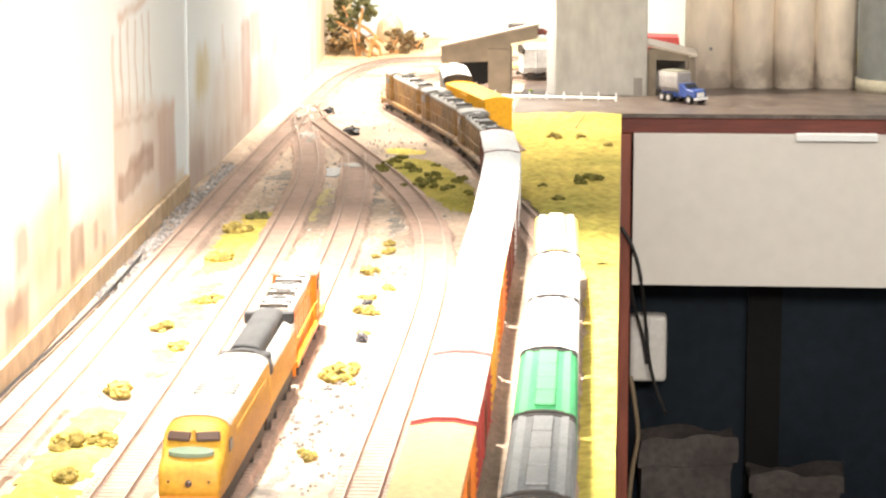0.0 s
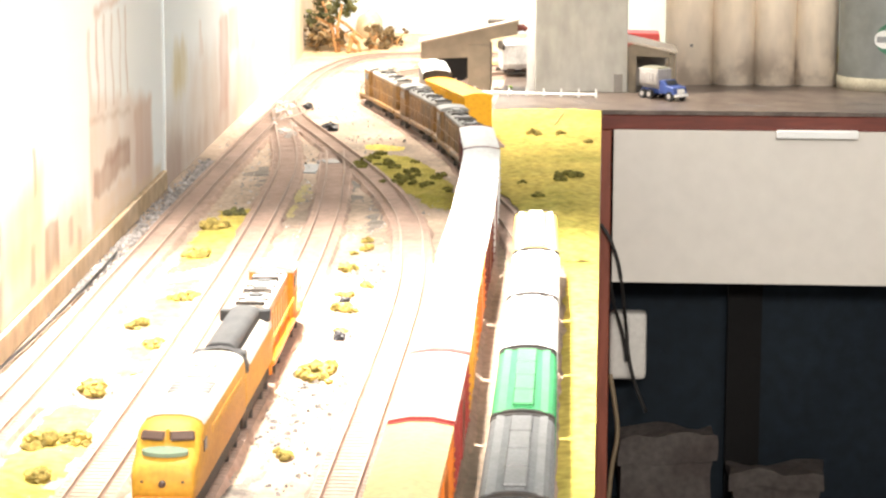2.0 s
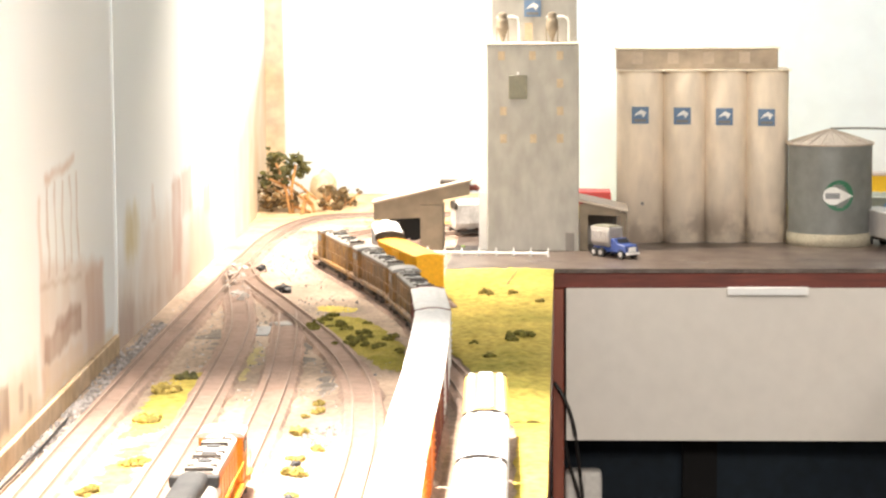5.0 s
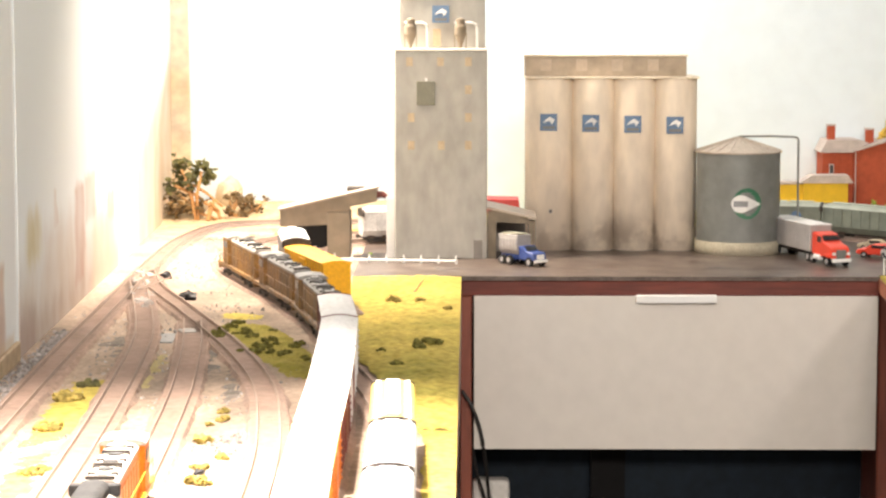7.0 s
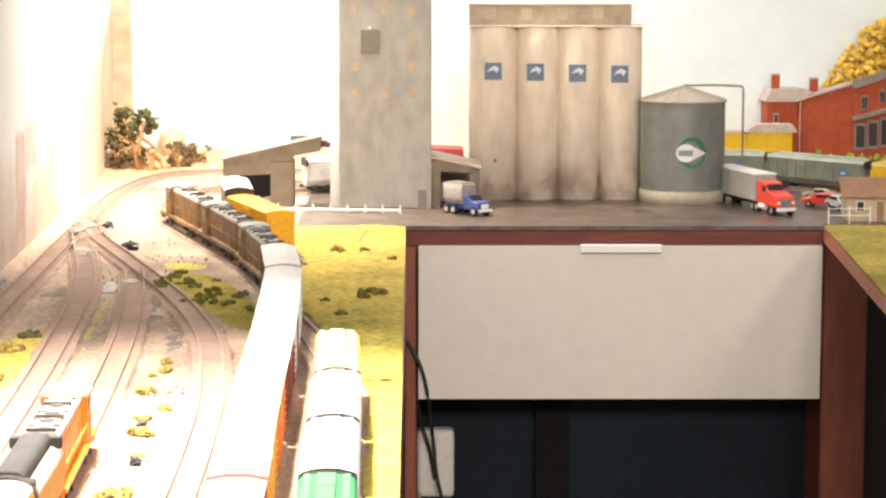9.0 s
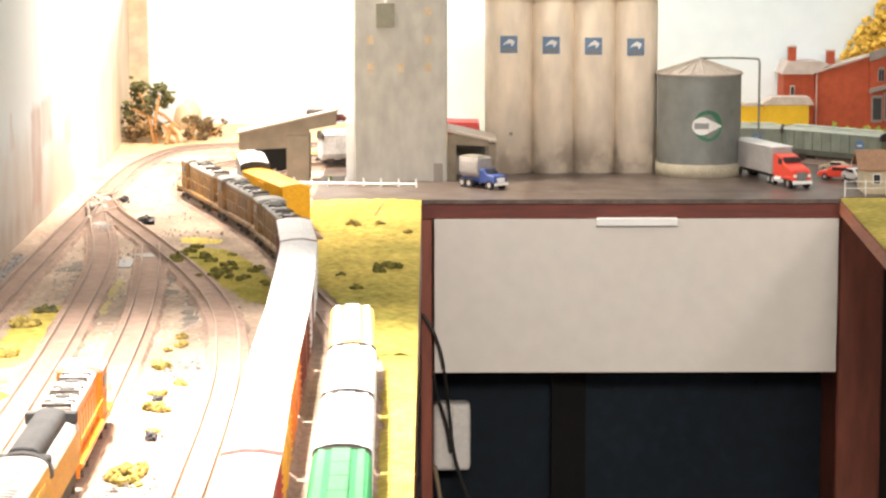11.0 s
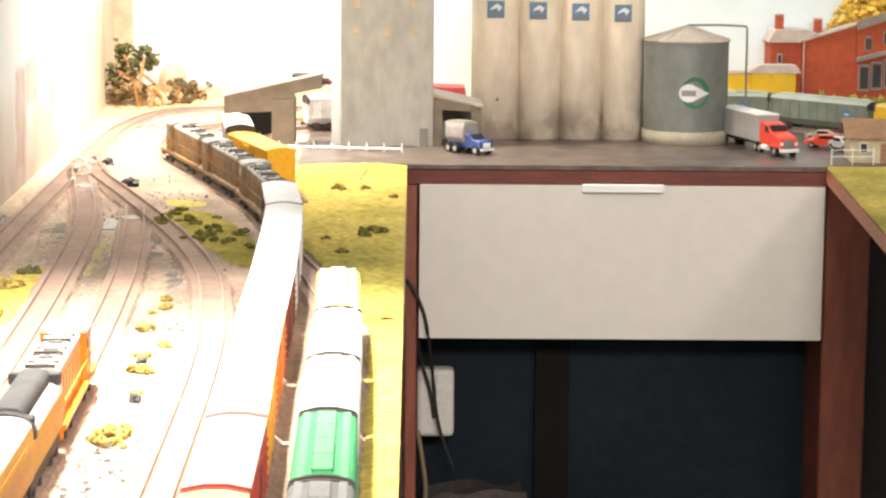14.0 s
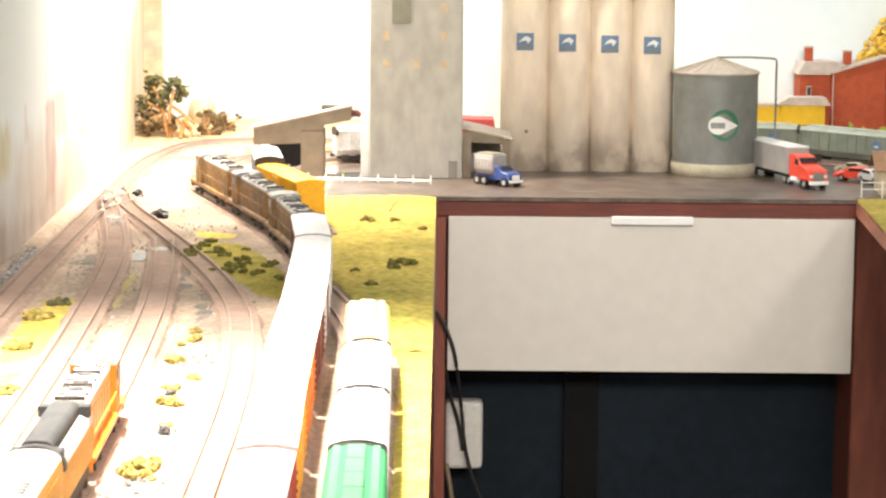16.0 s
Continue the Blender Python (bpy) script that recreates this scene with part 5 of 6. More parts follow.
m, d = TD.car_pose(s, s + 0.195)
cab_loco(m, d, "yellow streamlined diesel with cream-grey roof, split windscreen")
s += 0.198
m, d = TD.car_pose(s, s + 0.122)
booster(m, d)
s += 0.124
m, d = TD.car_pose(s, s + 0.180)
hood_loco(m, d, "loco_orange", "loco_roof", "orange road diesel with whitish grey roof, parked", "loco_yellow", "parked locomotives")

# cars at the elevator
s = TG.find(-0.266)
m, d = TG.car_pose(s, s + 0.182)
boxcar(m, d, "box_yellow", "box_yellow", "bright yellow boxcar parked by the elevator", None, None, "cars at the elevator", 0.0475)
m, d = TG.car_pose(s + 0.184, s + 0.32)
covered_hopper(m, d, "side_white", "roof_white", "roof_white", "white covered hopper under the canopy", 0.055, 0.0325, "cars at the elevator")
m, d = TG.car_pose(TG.find(0.37), TG.find(0.37) + 0.16)
covered_hopper(m, d, "side_white", "roof_white", "roof_white", "grey-white covered hopper behind the canopy", 0.049, 0.0305, "cars at the elevator")
s = TE.find(0.30)
while TE.at(s).x < 0.328:
    s += 0.005
for k, (side, roof, label) in enumerate((("hopper_mint", "mint_roof", "grey-green covered hopper standing along the rear track"), ("hopper_mint", "mint_roof", "grey-green covered hopper standing along the rear track"),
                                         ("yellow_house", "roof_yellow", "dull yellow covered hopper at the end of the rear track"))):
    m, d = TE.car_pose(s, s + 0.176)
    hop = covered_hopper(m, d, side, roof, roof, label, 0.049, 0.0305, "cars on the rear track")
    if k < 2:
        part("emblem", disc_x(0.050, 0.032, 0.0072, 0.0148, 0.0166, 20), "blue_sign", hop, "round dark blue emblem")
        part("emblem_bar", box(0.0164, 0.0170, 0.0465, 0.0535, 0.0305, 0.0325), "white_paint", hop)
    s += 0.179

# ---------------------------------------------------------------- grain elevator
head = thing("elevator_tower", pose(0, 0, 0.0016), "tall grey concrete elevator headhouse with tan patches", "grain elevator")
part("shaft", box(-0.0840, 0.0330, 0.190, 0.300, 0, 0.2630, 0.0012), "concrete", head)
part("ledge", box(-0.0845, 0.0335, 0.1895, 0.3005, 0.2630, 0.2655, 0.0004), "concrete_warm", head)
part("penthouse", box(-0.0790, 0.0305, 0.225, 0.300, 0.2655, 0.3400, 0.001), "concrete", head)
part("penthouse_roof", box(-0.0840, 0.0345, 0.2215, 0.304, 0.3400, 0.3440, 0.0006), "concrete_tan", head)
part("window", box(-0.0560, -0.0330, 0.1885, 0.1905, 0.1945, 0.2245, 0.0004), "olive", head, "square olive-grey window")
part("window_lintel", box(-0.0455, -0.0425, 0.1880, 0.1905, 0.2250, 0.2290), "white_paint", head)
for x, z in ((-0.063, 0.179), (0.009, 0.179), (-0.025, 0.144), (0.009, 0.144), (0.009, 0.214), (-0.065, 0.249), (-0.026, 0.249), (0.009, 0.249), (-0.063, 0.144)):
    part("patch", box(x - 0.0042, x + 0.0042, 0.1897, 0.1902, z - 0.0055, z + 0.0055), "patch", head, "pale tan blanked window")
part("door", box(0.0160, 0.0270, 0.1885, 0.1905, 0.0, 0.0235, 0.0003), "door_grey", head, "small grey door")
for x in (-0.064, -0.001):
    cyc = part("dust_collector", lathe([(0.0015, 0.2655), (0.0030, 0.272), (0.0075, 0.284), (0.0075, 0.293), (0.0055, 0.296), (0.0055, 0.302), (0.0010, 0.304)], 18, None, (x, 0.2075)), "concrete_tan", head, "conical dust collector")
    part("duct", tube([(x - 0.008, 0.2075, 0.2975), (x + 0.014, 0.2075, 0.2980), (x + 0.019, 0.2075, 0.2960), (x + 0.021, 0.2075, 0.2900), (x + 0.021, 0.2075, 0.2656)], 0.0016, 8), "white_paint", head, "pale bent duct")
    for k in (-1, 1):
        part("stand", tube([(x + k * 0.007, 0.2075, 0.2655), (x + k * 0.0075, 0.2075, 0.286)], 0.0007, 5), "concrete_tan", head)
part("vent", box(-0.036, -0.026, 0.2215, 0.2255, 0.268, 0.290), "patch", head)


def leaf_sign(parent, x, y, z, s):
    """A blue square with a plain white leaf."""
    part("sign", box(x - s, x + s, y - 0.0010, y + 0.0030, z - s, z + s), "blue_sign", parent, "square blue sign")
    pts = [(-0.62, -0.10), (-0.30, 0.30), (0.10, 0.62), (0.62, 0.30), (0.30, -0.25), (0.15, 0.12), (-0.15, 0.10)]
    part("sign_leaf", prism([(x + 1.2 * a * s, z + 1.1 * b * s) for a, b in pts], y - 0.0018, y - 0.0011, "y"), "white_paint", parent, "white leaf shape")
    part("sign_bar", box(x - s * 0.7, x + s * 0.7, y - 0.0018, y - 0.0011, z - s * 0.78, z - s * 0.45), "hatch_grey", parent)


leaf_sign(head, -0.026, 0.2235, 0.3085, 0.0108)

silos = thing("grain_silos", pose(0, 0, 0.0016), "four joined tan concrete grain silos with blue signs", "grain silo")
for k, (x, rx) in enumerate(((0.1152, 0.0318), (0.1727, 0.0292), (0.2264, 0.0292), (0.2797, 0.0290))):
    bm = lathe([(1.0, 0.0), (1.0, 0.2225), (0.99, 0.2245)], 72)
    for v in bm.verts:
        v.co = Vector((x + v.co.x * rx, 0.3150 + v.co.y * 0.0300, v.co.z))
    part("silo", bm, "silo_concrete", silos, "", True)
    leaf_sign(silos, 0.1135 + 0.0547 * k, 0.2845, 0.168 - 0.0012 * k, 0.0110)
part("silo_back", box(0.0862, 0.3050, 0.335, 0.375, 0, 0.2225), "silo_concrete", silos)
part("cornice", box(0.0822, 0.3092, 0.2835, 0.376, 0.2246, 0.2272, 0.0006), "cornice_cream", silos, "thin cream cornice")
part("gallery", box(0.0830, 0.2930, 0.296, 0.350, 0.2272, 0.2530, 0.0008), "gallery_tan", silos, "tan gallery on the silo tops")
part("gallery_roof", box(0.0810, 0.2950, 0.293, 0.353, 0.2530, 0.2555, 0.0006), "cornice_cream", silos)
for k in range(4):
    part("gallery_window", box(0.103 + k * 0.0465, 0.117 + k * 0.0465, 0.2950, 0.2962, 0.2345, 0.2495), "gallery_pale", silos)
part("hatch", disc_x(0, 0, 0.0022, -0.0008, 0.0008), "door_grey", silos, "round rusty cap").matrix_local = pose(0.1165, 0.2842, 0.052, 0, 0, 90)

tank = thing("storage_tank", pose(0.3600, 0.2800, 0.0016), "round grey steel storage tank with green emblem", "tank")
prof = [(0.0560, 0.0), (0.0560, 0.0165), (0.0545, 0.0166)]
part("base", lathe(prof, 64), "sand", tank, "pale sand-coloured plinth", True)
prof = [(0.0542, 0.0166)]
for k in range(36):
    z = 0.017 + k * 0.00315
    prof += [(0.0543, z + 0.0004), (0.0537, z + 0.0020)]
prof += [(0.0542, 0.1315)]
part("shell", lathe(prof, 72), "steel", tank, "corrugated grey steel shell", True)
part("roof", lathe([(0.0565, 0.1300), (0.0565, 0.1318), (0.030, 0.1405), (0.006, 0.1480), (0.0055, 0.1495), (0.001, 0.1500)], 48), "tin_roof", tank, "pale conical roof")
for k in range(20):
    a = 2 * math.pi * k / 20
    part("roof_seam", tube([(0.0555 * math.cos(a), 0.0555 * math.sin(a), 0.1325), (0.007 * math.cos(a), 0.007 * math.sin(a), 0.1482)], 0.0006, 5), "tin_roof", tank)
part("spout", tube([(0.0, 0.0, 0.1500), (0.040, -0.004, 0.1508), (0.070, -0.008, 0.1500), (0.0750, -0.008, 0.1490), (0.0765, -0.008, 0.1460), (0.0768, -0.008, 0.05), (0.0768, -0.008, 0.0)], 0.0014, 8), "steel", tank, "thin bent filling pipe")
# emblem bent round the shell


def bent(outline, r0, r1, name, mat, label):
    """An outline of (arc length, z) laid round the shell, facing -y."""
    bm = bmesh.new()
    lo, hi = [], []
    for u, z in outline:
        a = -math.pi / 2 + u / 0.0545
        lo.append(bm.verts.new((r0 * math.cos(a), r0 * math.sin(a), z)))
        hi.append(bm.verts.new((r1 * math.cos(a), r1 * math.sin(a), z)))
    bm.faces.new(hi)
    for i in range(len(lo)):
        j = (i + 1) % len(lo)
        bm.faces.new((lo[i], lo[j], hi[j], hi[i]))
    part(name, bm, mat, tank, label)


ring = [(0.006 + 0.0190 * math.cos(2 * math.pi * k / 32), 0.0670 + 0.0200 * math.sin(2 * math.pi * k / 32)) for k in range(32)]
bent(ring, 0.0538, 0.0549, "emblem", "green_sign", "round dark green emblem")
drop = [(0.0245, 0.0665)] + [(-0.002 + 0.0125 * math.cos(a), 0.0668 + 0.0115 * math.sin(a)) for a in (radians(55 + 250 * k / 18) for k in range(19))]
bent(drop, 0.0540, 0.0555, "emblem_drop", "white_paint", "white teardrop shape")
bent([(-0.0115, 0.0630), (0.0065, 0.0630), (0.0065, 0.0705), (-0.0115, 0.0705)], 0.0542, 0.0560, "emblem_bar", "grey_sign", "grey bar")

# canopy on the track side
canopy = thing("loading_canopy", pose(0, 0, 0.0016), "tan concrete loading canopy with sloping roof", "canopy")
bm = prism([(-0.230, 0.0395), (-0.230, 0.0610), (-0.107, 0.0890), (-0.107, 0.0720), (-0.1412, 0.0655), (-0.1412, 0.0590), (-0.1700, 0.0590), (-0.1700, 0.0425)], 0.197, 0.207, "y")
part("gable", bm, "concrete_tan", canopy)
part("pier", box(-0.1700, -0.1410, 0.1965, 0.2200, -0.0018, 0.0585, 0.0005), "concrete_tan", canopy)
part("roof_slab", prism([(-0.233, 0.0602), (-0.104, 0.0898), (-0.104, 0.0918), (-0.233, 0.0625)], 0.194, 0.246, "y"), "tin_roof", canopy)
part("pier", box(-0.1700, -0.1410, 0.226, 0.242, -0.0018, 0.0585), "concrete_tan", canopy)
part("gable", prism([(-0.230, 0.0425), (-0.230, 0.0605), (-0.107, 0.0885), (-0.107, 0.0720), (-0.168, 0.0570)], 0.234, 0.242, "y"), "concrete_tan", canopy)
# Black panel added as the shade inside the canopy opening.
part("canopy_shade", box(-0.2180, -0.1660, 0.300, 0.304, -0.0018, 0.0560), "post_black", canopy, "black panel standing for the shade under the canopy")
part("screen", box(-0.0950, -0.0845, 0.205, 0.209, 0, 0.074), "white_paint", canopy, "pale upright screen")
part("roof_vent", box(-0.146, -0.122, 0.224, 0.238, 0.0805, 0.0885, 0.0015), "under", canopy, "small dark roof vent")
part("spout", tube([(-0.110, 0.212, 0.0790), (-0.100, 0.212, 0.0800), (-0.0955, 0.212, 0.0770)], [0.0045, 0.004, 0.003], 8), "side_maroon", canopy, "rusty brown spout")
# driveway shed on the other side
shed = thing("driveway_shed", pose(0, 0, 0.0016), "tan open driveway shed with sloping roof", "shed")
part("post", box(0.0340, 0.0445, 0.196, 0.206, 0, 0.0600), "concrete_tan", shed)
part("post", box(0.0855, 0.0940, 0.196, 0.206, 0, 0.0480), "concrete_tan", shed)
part("lintel", prism([(0.0445, 0.046), (0.0855, 0.044), (0.0855, 0.0520), (0.0445, 0.0610)], 0.1962, 0.2058, "y"), "concrete_tan", shed)
part("roof_slab", prism([(0.0325, 0.0630), (0.0960, 0.0495), (0.0960, 0.0525), (0.0325, 0.0665)], 0.192, 0.283, "y"), "tin_roof", shed)
part("rear_wall", box(0.0340, 0.0830, 0.274, 0.281, 0, 0.048), "door_grey", shed)
red = thing("red_shed", pose(0, 0, 0.0016), "low shed with a bright red roof behind the elevator", "shed")
part("wall", box(0.036, 0.080, 0.43, 0.48, 0, 0.036), "concrete_tan", red)
part("roof", prism([(0.034, 0.0362), (0.080, 0.0362), (0.078, 0.0545), (0.034, 0.0555)], 0.425, 0.485, "y"), "red_roof", red)

# white fence along the deck
fence = thing("white_fence", pose(0, 0, 0.0016), "low white plastic rail with short uprights", "fence")
part("rail", tube([(-0.158, 0.150, 0.0040), (-0.10, 0.140, 0.0040), (-0.006, 0.128, 0.0040)], 0.0017, 6), "white_paint", fence)
for k in range(8):
    t = k / 7
    x, y = -0.158 + 0.152 * t, 0.150 - 0.022 * t
    part("upright", tube([(x, y, 0.0), (x, y, 0.0110)], [0.0020, 0.0009], 6), "white_paint", fence)

# ---------------------------------------------------------------- vehicles
def wheels(parent, places, r, w):
    for x, y in places:
        tyre = part("wheel", disc_x(y, r, r, x - w / 2, x + w / 2, 18), "rubber", parent, "black rubber tyre")
        part("rim", disc_x(y, r, r * 0.55, x - w / 2 - 0.0004, x + w / 2 + 0.0004, 12), "trailer", tyre)


def semi(m):
    ob = thing("semi_truck", m, "toy semi truck, red cab with silver-grey trailer", "truck")
    part("trailer_body", box(-0.0145, 0.0145, 0.030, 0.165, 0.0130, 0.0455, 0.0006), "trailer", ob, "silver-grey box trailer")
    part("trailer_roof", box(-0.0150, 0.0150, 0.0295, 0.1655, 0.0455, 0.0470, 0.0004), "white_paint", ob)
    for k in range(16):
        for s in (-1, 1):
            part("trailer_rib", box(s * 0.0145 - 0.0003, s * 0.0145 + 0.0004, 0.034 + k * 0.008, 0.0346 + k * 0.008, 0.014, 0.045), "trailer", ob)
    part("chassis", box(-0.006, 0.006, -0.030, 0.160, 0.0075, 0.0130), "under", ob)
    bm = prism([(0.029, 0.010), (0.029, 0.0385), (0.022, 0.0395), (0.006, 0.0370), (-0.002, 0.0290), (-0.022, 0.0250), (-0.028, 0.0225), (-0.030, 0.010)], -0.0125, 0.0125, "x", None, 0.0012)
    part("cab", bm, "truck_red", ob, "bright red cab")
    bm = prism([(0.0035, 0.0352), (-0.0022, 0.0300), (-0.0029, 0.0306), (0.0028, 0.0360)], -0.0105, 0.0105, "x")
    part("windscreen", bm, "glass_dark", ob)
    for s in (-1, 1):
        part("side_window", box(s * 0.0125 - 0.0003, s * 0.0125 + 0.0005, 0.002, 0.012, 0.0275, 0.0345), "glass_dark", ob)
        part("headlight", box(s * 0.0095 - 0.002, s * 0.0095 + 0.002, -0.0312, -0.0302, 0.0145, 0.0180), "white_paint", ob)
        part("fender", box(s * 0.0125 - 0.0022, s * 0.0125 + 0.0022, -0.026, -0.010, 0.0105, 0.0150, 0.001), "truck_red", ob)
        part("tank", tube([(s * 0.0115, 0.004, 0.0085), (s * 0.0115, 0.020, 0.0085)], 0.0036, 10), "chrome", ob)
    part("bumper", box(-0.0130, 0.0130, -0.0330, -0.0305, 0.0060, 0.0105, 0.0006), "chrome", ob, "bright bumper")
    part("grille", box(-0.0065, 0.0065, -0.0315, -0.0300, 0.0110, 0.0210, 0.0004), "steel", ob)
    wheels(ob, [(s * 0.0115, y) for s in (-1, 1) for y in (-0.018, 0.026, 0.039, 0.137, 0.150)], 0.0062, 0.0045)
    return ob


semi(pose(0.459, 0.132, 0.0016, 0, 0, 16))


def grain_truck(m):
    ob = thing("grain_truck", m, "blue toy truck with silver-grey load body by the shed", "truck")
    part("hopper_body", prism([(-0.0122, 0.0195), (-0.0130, 0.0250), (-0.0130, 0.0330), (-0.0118, 0.0375), (0.0118, 0.0375), (0.0130, 0.0330), (0.0130, 0.0250), (0.0122, 0.0195), (0.006, 0.013), (-0.006, 0.013)], 0.010, 0.045, "y", None, 0.0008), "trailer", ob, "silver-grey load body")
    part("body_rim", box(-0.0126, 0.0126, 0.009, 0.046, 0.0372, 0.0392, 0.0006), "trailer", ob)
    part("load", box(-0.0105, 0.0105, 0.012, 0.043, 0.0390, 0.0412, 0.001), "olive", ob, "olive-grey load")
    for s in (-1, 1):
        for k in range(6):
            part("body_rib", box(s * 0.0133 - 0.0005, s * 0.0133 + 0.0007, 0.0125 + k * 0.0060, 0.0133 + k * 0.0060, 0.0225, 0.0345), "trailer", ob)
    part("chassis", box(-0.006, 0.006, -0.018, 0.046, 0.007, 0.0132), "truck_blue", ob)
    bm = prism([(0.008, 0.008), (0.008, 0.0255), (0.000, 0.0260), (-0.006, 0.0195), (-0.019, 0.0175), (-0.021, 0.008)], -0.0115, 0.0115, "x", None, 0.001)
    part("cab", bm, "truck_blue", ob, "blue cab")
    part("windscreen", prism([(-0.0012, 0.0252), (-0.0060, 0.0202), (-0.0066, 0.0206), (-0.0018, 0.0258)], -0.009, 0.009, "x"), "glass_dark", ob)
    part("bumper", box(-0.0120, 0.0120, -0.0232, -0.0212, 0.0055, 0.0090, 0.0005), "chrome", ob)
    part("grille", box(-0.0060, 0.0060, -0.0222, -0.0208, 0.0095, 0.0155), "white_paint", ob)
    wheels(ob, [(s * 0.0105, y) for s in (-1, 1) for y in (-0.012, 0.026, 0.039)], 0.0060, 0.0045)
    return ob


grain_truck(pose(0.0845, 0.116, 0.0016, 0, 0, 42) @ Matrix.Scale(0.95, 4))


def car(m, paint, label):
    ob = thing("toy_car", m, label, "car", "parked toy cars")
    bm = prism([(-0.026, 0.004), (0.026, 0.004), (0.027, 0.009), (0.023, 0.0115), (0.014, 0.0125), (0.007, 0.0175), (-0.010, 0.0178), (-0.018, 0.0125), (-0.026, 0.0110)], -0.0105, 0.0105, "x", None, 0.0014)
    part("body", bm, paint, ob)
    part("windscreen", prism([(0.0135, 0.0127), (0.0072, 0.0172), (0.0078, 0.0178), (0.0142, 0.0133)], -0.0085, 0.0085, "x"), "glass_dark", ob)
    for s in (-1, 1):
        part("side_window", box(s * 0.0105 - 0.0004, s * 0.0105 + 0.0003, -0.012, 0.006, 0.0128, 0.0165), "glass_dark", ob)
    wheels(ob, [(s * 0.0095, y) for s in (-1, 1) for y in (-0.016, 0.016)], 0.0042, 0.003)
    return ob


car(pose(0.532, 0.210, 0.0014, 0, 0, 62) @ Matrix.Scale(1.0, 4), "truck_red", "small bright red toy car on the dark road")
car(pose(0.550, 0.180, 0.0014, 0, 0, 200), "white_paint", "small white toy car beside the station house")
car(pose(0.542, 0.300, 0.0014, 0, 0, 65) @ Matrix.Scale(0.8, 4), "tan_wall", "small tan toy car in front of the hoppers")
shrub(-0.117, 0.235, 0.0042, 77, "lime", "tiny lime-green tuft under the canopy", 0.0016)

# station house and its fence on the side shelf
house = thing("station_house", pose(0.585, 0.050, 0.0014, 0, 0, -4), "small tan station house with brown roof", "house")
part("wall", box(-0.052, 0.060, -0.004, 0.062, 0, 0.030, 0.0004), "tan_wall", house)
part("gable", prism([(-0.002, 0.030), (0.060, 0.030), (0.029, 0.046)], -0.052, -0.050, "x"), "tan_wall", house)
part("roof", prism([(-0.010, 0.0285), (0.029, 0.0480), (0.068, 0.0285), (0.068, 0.0310), (0.029, 0.0510), (-0.010, 0.0310)], -0.059, 0.066, "x"), "tan_roof", house, "brown shingled roof")
for x in (-0.036, 0.012, 0.040):
    win = part("window", box(x - 0.005, x + 0.005, -0.0048, -0.0036, 0.012, 0.025), "white_paint", house)
    part("pane", box(x - 0.0038, x + 0.0038, -0.0054, -0.0049, 0.0132, 0.0238), "glass_dark", win)
part("door", box(-0.016, -0.008, -0.0046, -0.0036, 0.0, 0.024), "tan_roof", house)
fence2 = thing("white_fence", pose(0.506, 0.022, 0.0014, 0, 0, 0), "white wire fence on the turf corner", "fence")
for z in (0.0105, 0.0185):
    part("rail", tube([(0, 0, z), (0.050, 0.002, z)], 0.0006, 6), "white_paint", fence2)
for x in (0.0, 0.025, 0.050):
    part("upright", tube([(x, x * 0.04, -0.001), (x, x * 0.04, 0.021)], 0.0008, 6), "white_paint", fence2)

# ---------------------------------------------------------------- buildings along the rear wall
brick = thing("brick_building", pose(0.006, 0, 0.006), "long red brick building with chimneys along the rear wall", "building")
part("wing", box(0.536, 0.582, 0.765, 0.826, 0, 0.093), "brick_red", brick)
part("wing_roof", prism([(0.532, 0.0932), (0.5815, 0.0932), (0.5815, 0.0960), (0.604, 0.1080), (0.590, 0.1120), (0.541, 0.1120)], 0.757, 0.827, "y"), "shingle", brick, "pale shingled roof")
bm = prism([(0.5825, 0.0), (0.662, 0.0), (0.662, 0.119), (0.5825, 0.0945)], 0.755, 0.827, "y")
part("hall", bm, "brick_red", brick)
part("hall_coping", prism([(0.580, 0.0945), (0.662, 0.1195), (0.662, 0.1225), (0.580, 0.0980)], 0.752, 0.828, "y"), "shingle", brick)
part("shopfront", prism([(0.6625, 0.0), (0.722, 0.0), (0.722, 0.1415), (0.6625, 0.120)], 0.748, 0.827, "y"), "brick_red", brick)
part("cornice", prism([(0.661, 0.1130), (0.7235, 0.1340), (0.7235, 0.1460), (0.661, 0.1265)], 0.742, 0.748, "y"), "trim_grey", brick, "grey cornice")
part("shop_canopy", prism([(0.661, 0.066), (0.7235, 0.082), (0.7235, 0.088), (0.661, 0.072)], 0.736, 0.748, "y"), "trim_grey", brick)
for k in range(3):
    x = 0.6655 + k * 0.0188
    win = part("shop_window", box(x, x + 0.0165, 0.7455, 0.7485, 0.022 + k * 0.002, 0.062 + k * 0.0045), "trim_grey", brick, "grey shop window frame")
    part("pane", box(x + 0.002, x + 0.0145, 0.7448, 0.7455, 0.026 + k * 0.002, 0.058 + k * 0.0045), "glass_dark", win)
for k in range(2):
    x, z = 0.6740 + k * 0.0270, 0.083 + k * 0.009
    arch = [(x, z), (x + 0.010, z), (x + 0.010, z + 0.018)] + [(x + 0.005 + 0.005 * math.cos(a), z + 0.018 + 0.004 * math.sin(a)) for a in (math.pi * j / 6 for j in range(1, 6))] + [(x, z + 0.018)]
    win = part("window", prism(arch, 0.7460, 0.7485, "y"), "trim_grey", brick, "arched window with grey surround")
    for side in (0.0012, 0.0054):
        part("pane", box(x + side, x + side + 0.0034, 0.7452, 0.7460, z + 0.0015, z + 0.0175), "glass_dark", win)
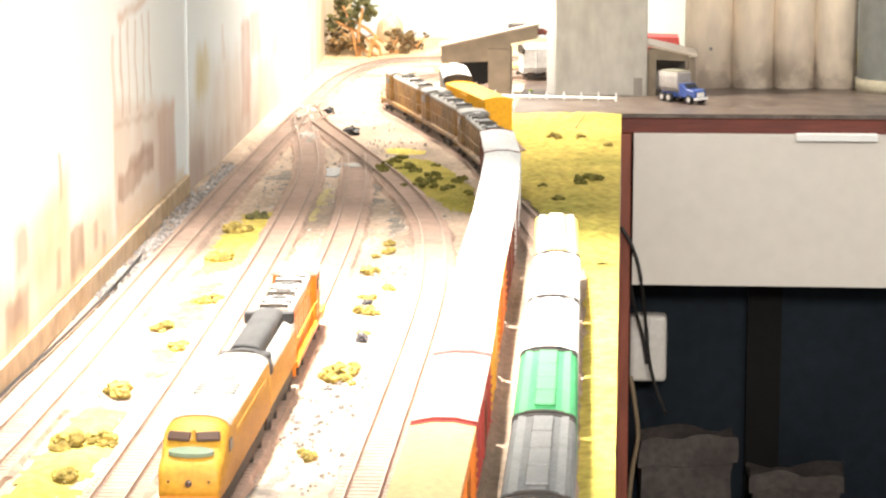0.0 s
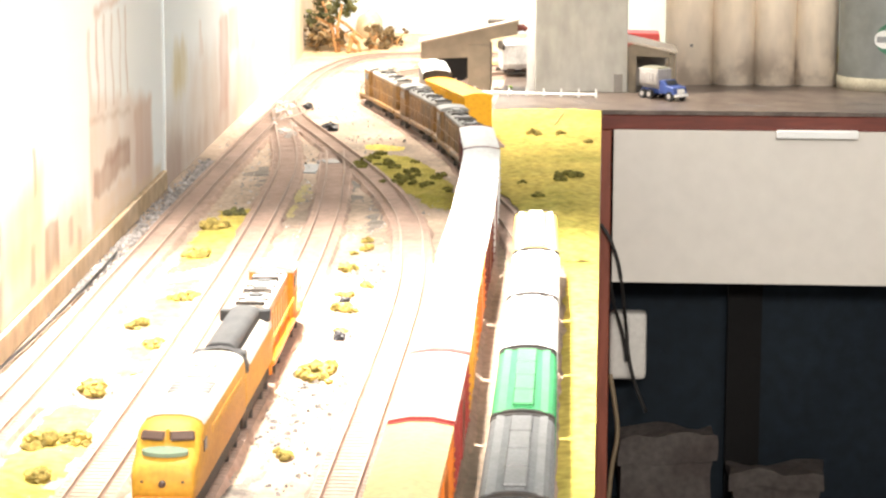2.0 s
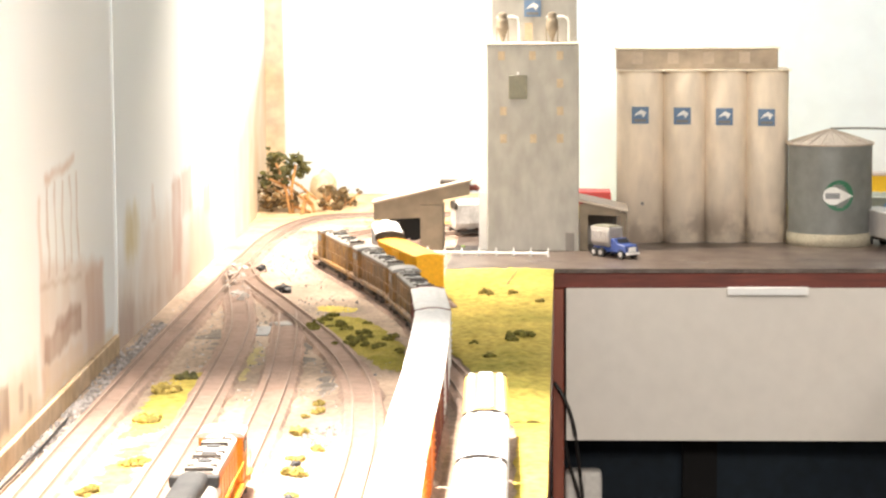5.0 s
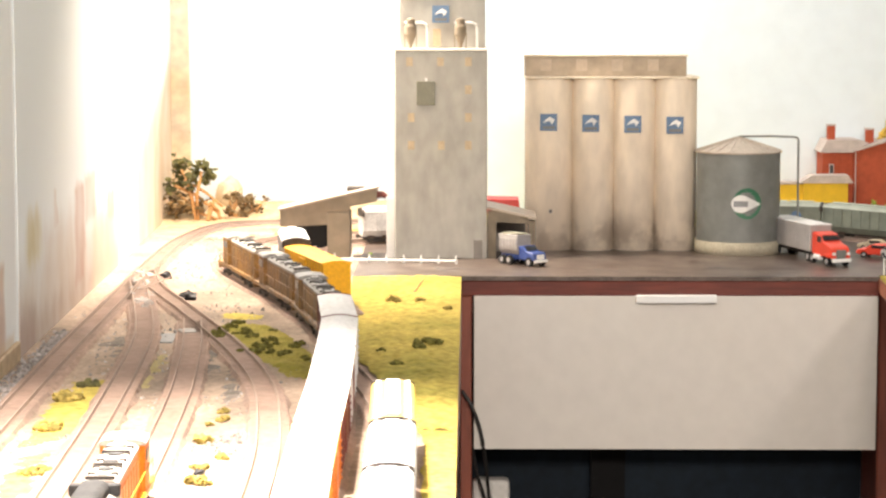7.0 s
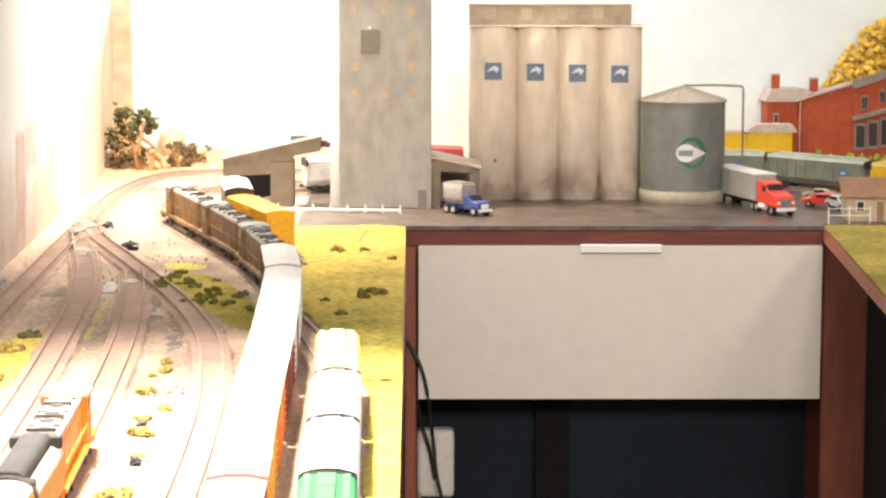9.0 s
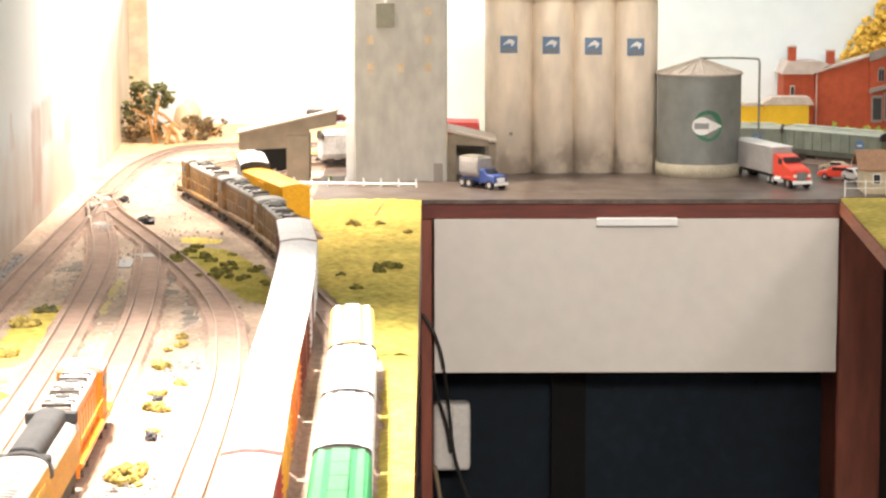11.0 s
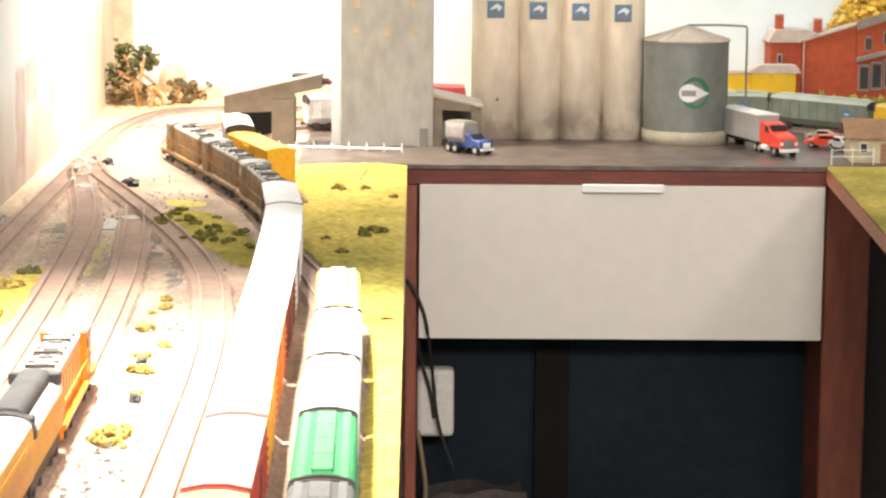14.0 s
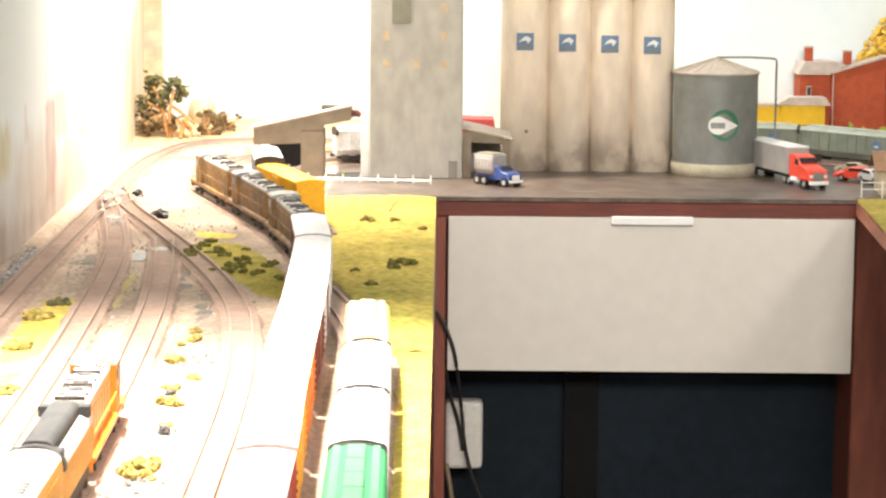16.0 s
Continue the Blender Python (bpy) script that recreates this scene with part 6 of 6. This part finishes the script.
win = part("window", box(0.546, 0.553, 0.7635, 0.7655, 0.060, 0.076), "shingle", brick)
part("pane", box(0.5472, 0.5518, 0.7628, 0.7635, 0.062, 0.074), "glass_dark", win)
for x, z in ((0.5505, 0.108), (0.6085, 0.102)):
    part("chimney", box(x - 0.0055, x + 0.0055, 0.775, 0.790, z - 0.012, z + 0.0245), "brick_red", brick)
    part("chimney_cap", box(x - 0.0062, x + 0.0062, 0.7742, 0.7908, z + 0.0245, z + 0.0268), "shingle", brick)
part("downpipe", tube([(0.584, 0.7535, 0.0), (0.584, 0.7535, 0.094)], 0.0009, 6), "shingle", brick)
lean = thing("lean_to", pose(0, 0, 0.006), "low bright yellow shed with pale roof", "shed")
part("wall", box(0.508, 0.574, 0.722, 0.754, 0, 0.050), "yellow_house", lean)
part("roof", prism([(0.500, 0.0502), (0.582, 0.0502), (0.574, 0.062), (0.520, 0.062)], 0.717, 0.754, "y"), "shingle", lean)
part("annex", box(0.462, 0.5078, 0.728, 0.754, 0, 0.048), "yellow_house", lean)
part("annex_roof", box(0.458, 0.5075, 0.724, 0.754, 0.0482, 0.052), "shingle", lean)
for k in range(12):
    hedge = shrub(0.585 + k * 0.0235, 0.690 + 0.004 * (k % 3), 0.0125, 300 + k, "hedge", "tall pale green hedge shrub by the brick building", 0.004)
    hedge.matrix_world = hedge.matrix_world @ Matrix.Diagonal((1, 1, 2.9, 1))


def autumn_tree(x, y, size, seed):
    rnd = random.Random(seed)
    ob = thing("autumn_tree", pose(x, y, 0.006), "golden-yellow foam tree behind the brick building", "tree", "autumn trees")
    part("trunk", tube([(0, 0, 0), (0.003, 0, size * 0.6), (0, 0.002, size * 1.2)], [0.005, 0.004, 0.002], 7), "twig", ob)
    bm = bmesh.new()
    for k in range(640):
        a, r, z = rnd.uniform(0, 6.28), size * 0.48 * math.sqrt(rnd.random()), rnd.random()
        k2 = math.sin(math.pi * (0.15 + 0.8 * z)) ** 0.7
        lump(bm, (r * k2 * math.cos(a), 0.35 * r * k2 * math.sin(a), size * (0.55 + 0.75 * z)), size * rnd.uniform(0.024, 0.048), 0.8, 0.9, seed + k, 1)
    part("crown", bm, "autumn", ob, "ragged golden foliage")
    return ob


for k, (x, sz) in enumerate([(0.668, 0.100), (0.695, 0.130), (0.735, 0.165), (0.79, 0.185), (0.85, 0.20)]):
    autumn_tree(x, 0.795, sz, 40 + k)

# ---------------------------------------------------------------- under the deck
adapter = thing("power_adapter", pose(0.040, 0.05, -0.294), "white plastic adapter box hanging beside the post", "adapter")
part("case", box(-0.0255, 0.0200, -0.014, 0.014, -0.042, 0.042, 0.0085, None, 4), "plastic_white", adapter)
part("seam", box(-0.0022, -0.0016, -0.0144, -0.0138, -0.040, 0.040), "door_grey", adapter)


def cable(name, pts, r, mat, label):
    p = [Vector(q) for q in pts]
    p = [2 * p[0] - p[1]] + p + [2 * p[-1] - p[-2]]
    out = []
    for a, b, c, d in zip(p, p[1:], p[2:], p[3:]):
        for k in range(8):
            t = k / 8
            out.append(0.5 * (2 * b + (c - a) * t + (2 * a - 5 * b + 4 * c - d) * t * t + (3 * b - a - 3 * c + d) * t ** 3))
    out.append(p[-2])
    return tagged(finish(name, tube(out, r, 7), mat, None, "", True), label, "cable")


cable("cable", [(0.002, -0.006, -0.135), (0.012, -0.010, -0.150), (0.022, -0.010, -0.175), (0.028, -0.008, -0.205), (0.034, 0.02, -0.26), (0.038, 0.02, -0.30), (0.046, 0.02, -0.335), (0.060, 0.02, -0.372)], 0.0022, "cable", "black cable hanging beside the drawer")
cable("cable", [(0.014, 0.010, -0.205), (0.020, 0.018, -0.24), (0.030, 0.026, -0.275), (0.036, 0.026, -0.31)], 0.0022, "cable", "black cable looped over the adapter")
cable("cable", [(0.016, 0.02, -0.325), (0.022, 0.016, -0.36), (0.026, 0.016, -0.40), (0.020, 0.016, -0.44), (0.016, 0.02, -0.49), (0.020, 0.03, -0.503)], 0.003, "cable_tan", "pale tan cable hanging below the adapter")
cable("cable", [(-0.359, -1.62, 0.003), (-0.3655, -1.45, 0.003), (-0.3670, -1.30, 0.003), (-0.3715, -1.12, 0.003), (-0.378, -0.99, 0.002)], 0.0012, "cable", "black wire along the foot of the backdrop")


def paper_bag(x, y, w, d, h, seed, tilt):
    ob = thing("paper_bag", pose(x, y, -0.5045, 0, 0, tilt), "crumpled pale brown paper bag on the lower shelf", "bag", "paper bags")
    for name, grow, z0, z1 in (("body", 0.0, 0.0, h), ("folded_rim", 0.004, h * 0.72, h * 1.02)):
        bm = box(-w / 2 - grow, w / 2 + grow, -d / 2 - grow, d / 2 + grow, z0, z1)
        bmesh.ops.subdivide_edges(bm, edges=bm.edges[:], cuts=6, use_grid_fill=True)
        for v in bm.verts:
            k = v.co.z / h
            n = noise.noise_vector(v.co * 24 + Vector((seed, seed, 0)))
            v.co += Vector((n.x * 0.009, n.y * 0.006, n.z * 0.014)) * k
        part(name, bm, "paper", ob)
    return ob


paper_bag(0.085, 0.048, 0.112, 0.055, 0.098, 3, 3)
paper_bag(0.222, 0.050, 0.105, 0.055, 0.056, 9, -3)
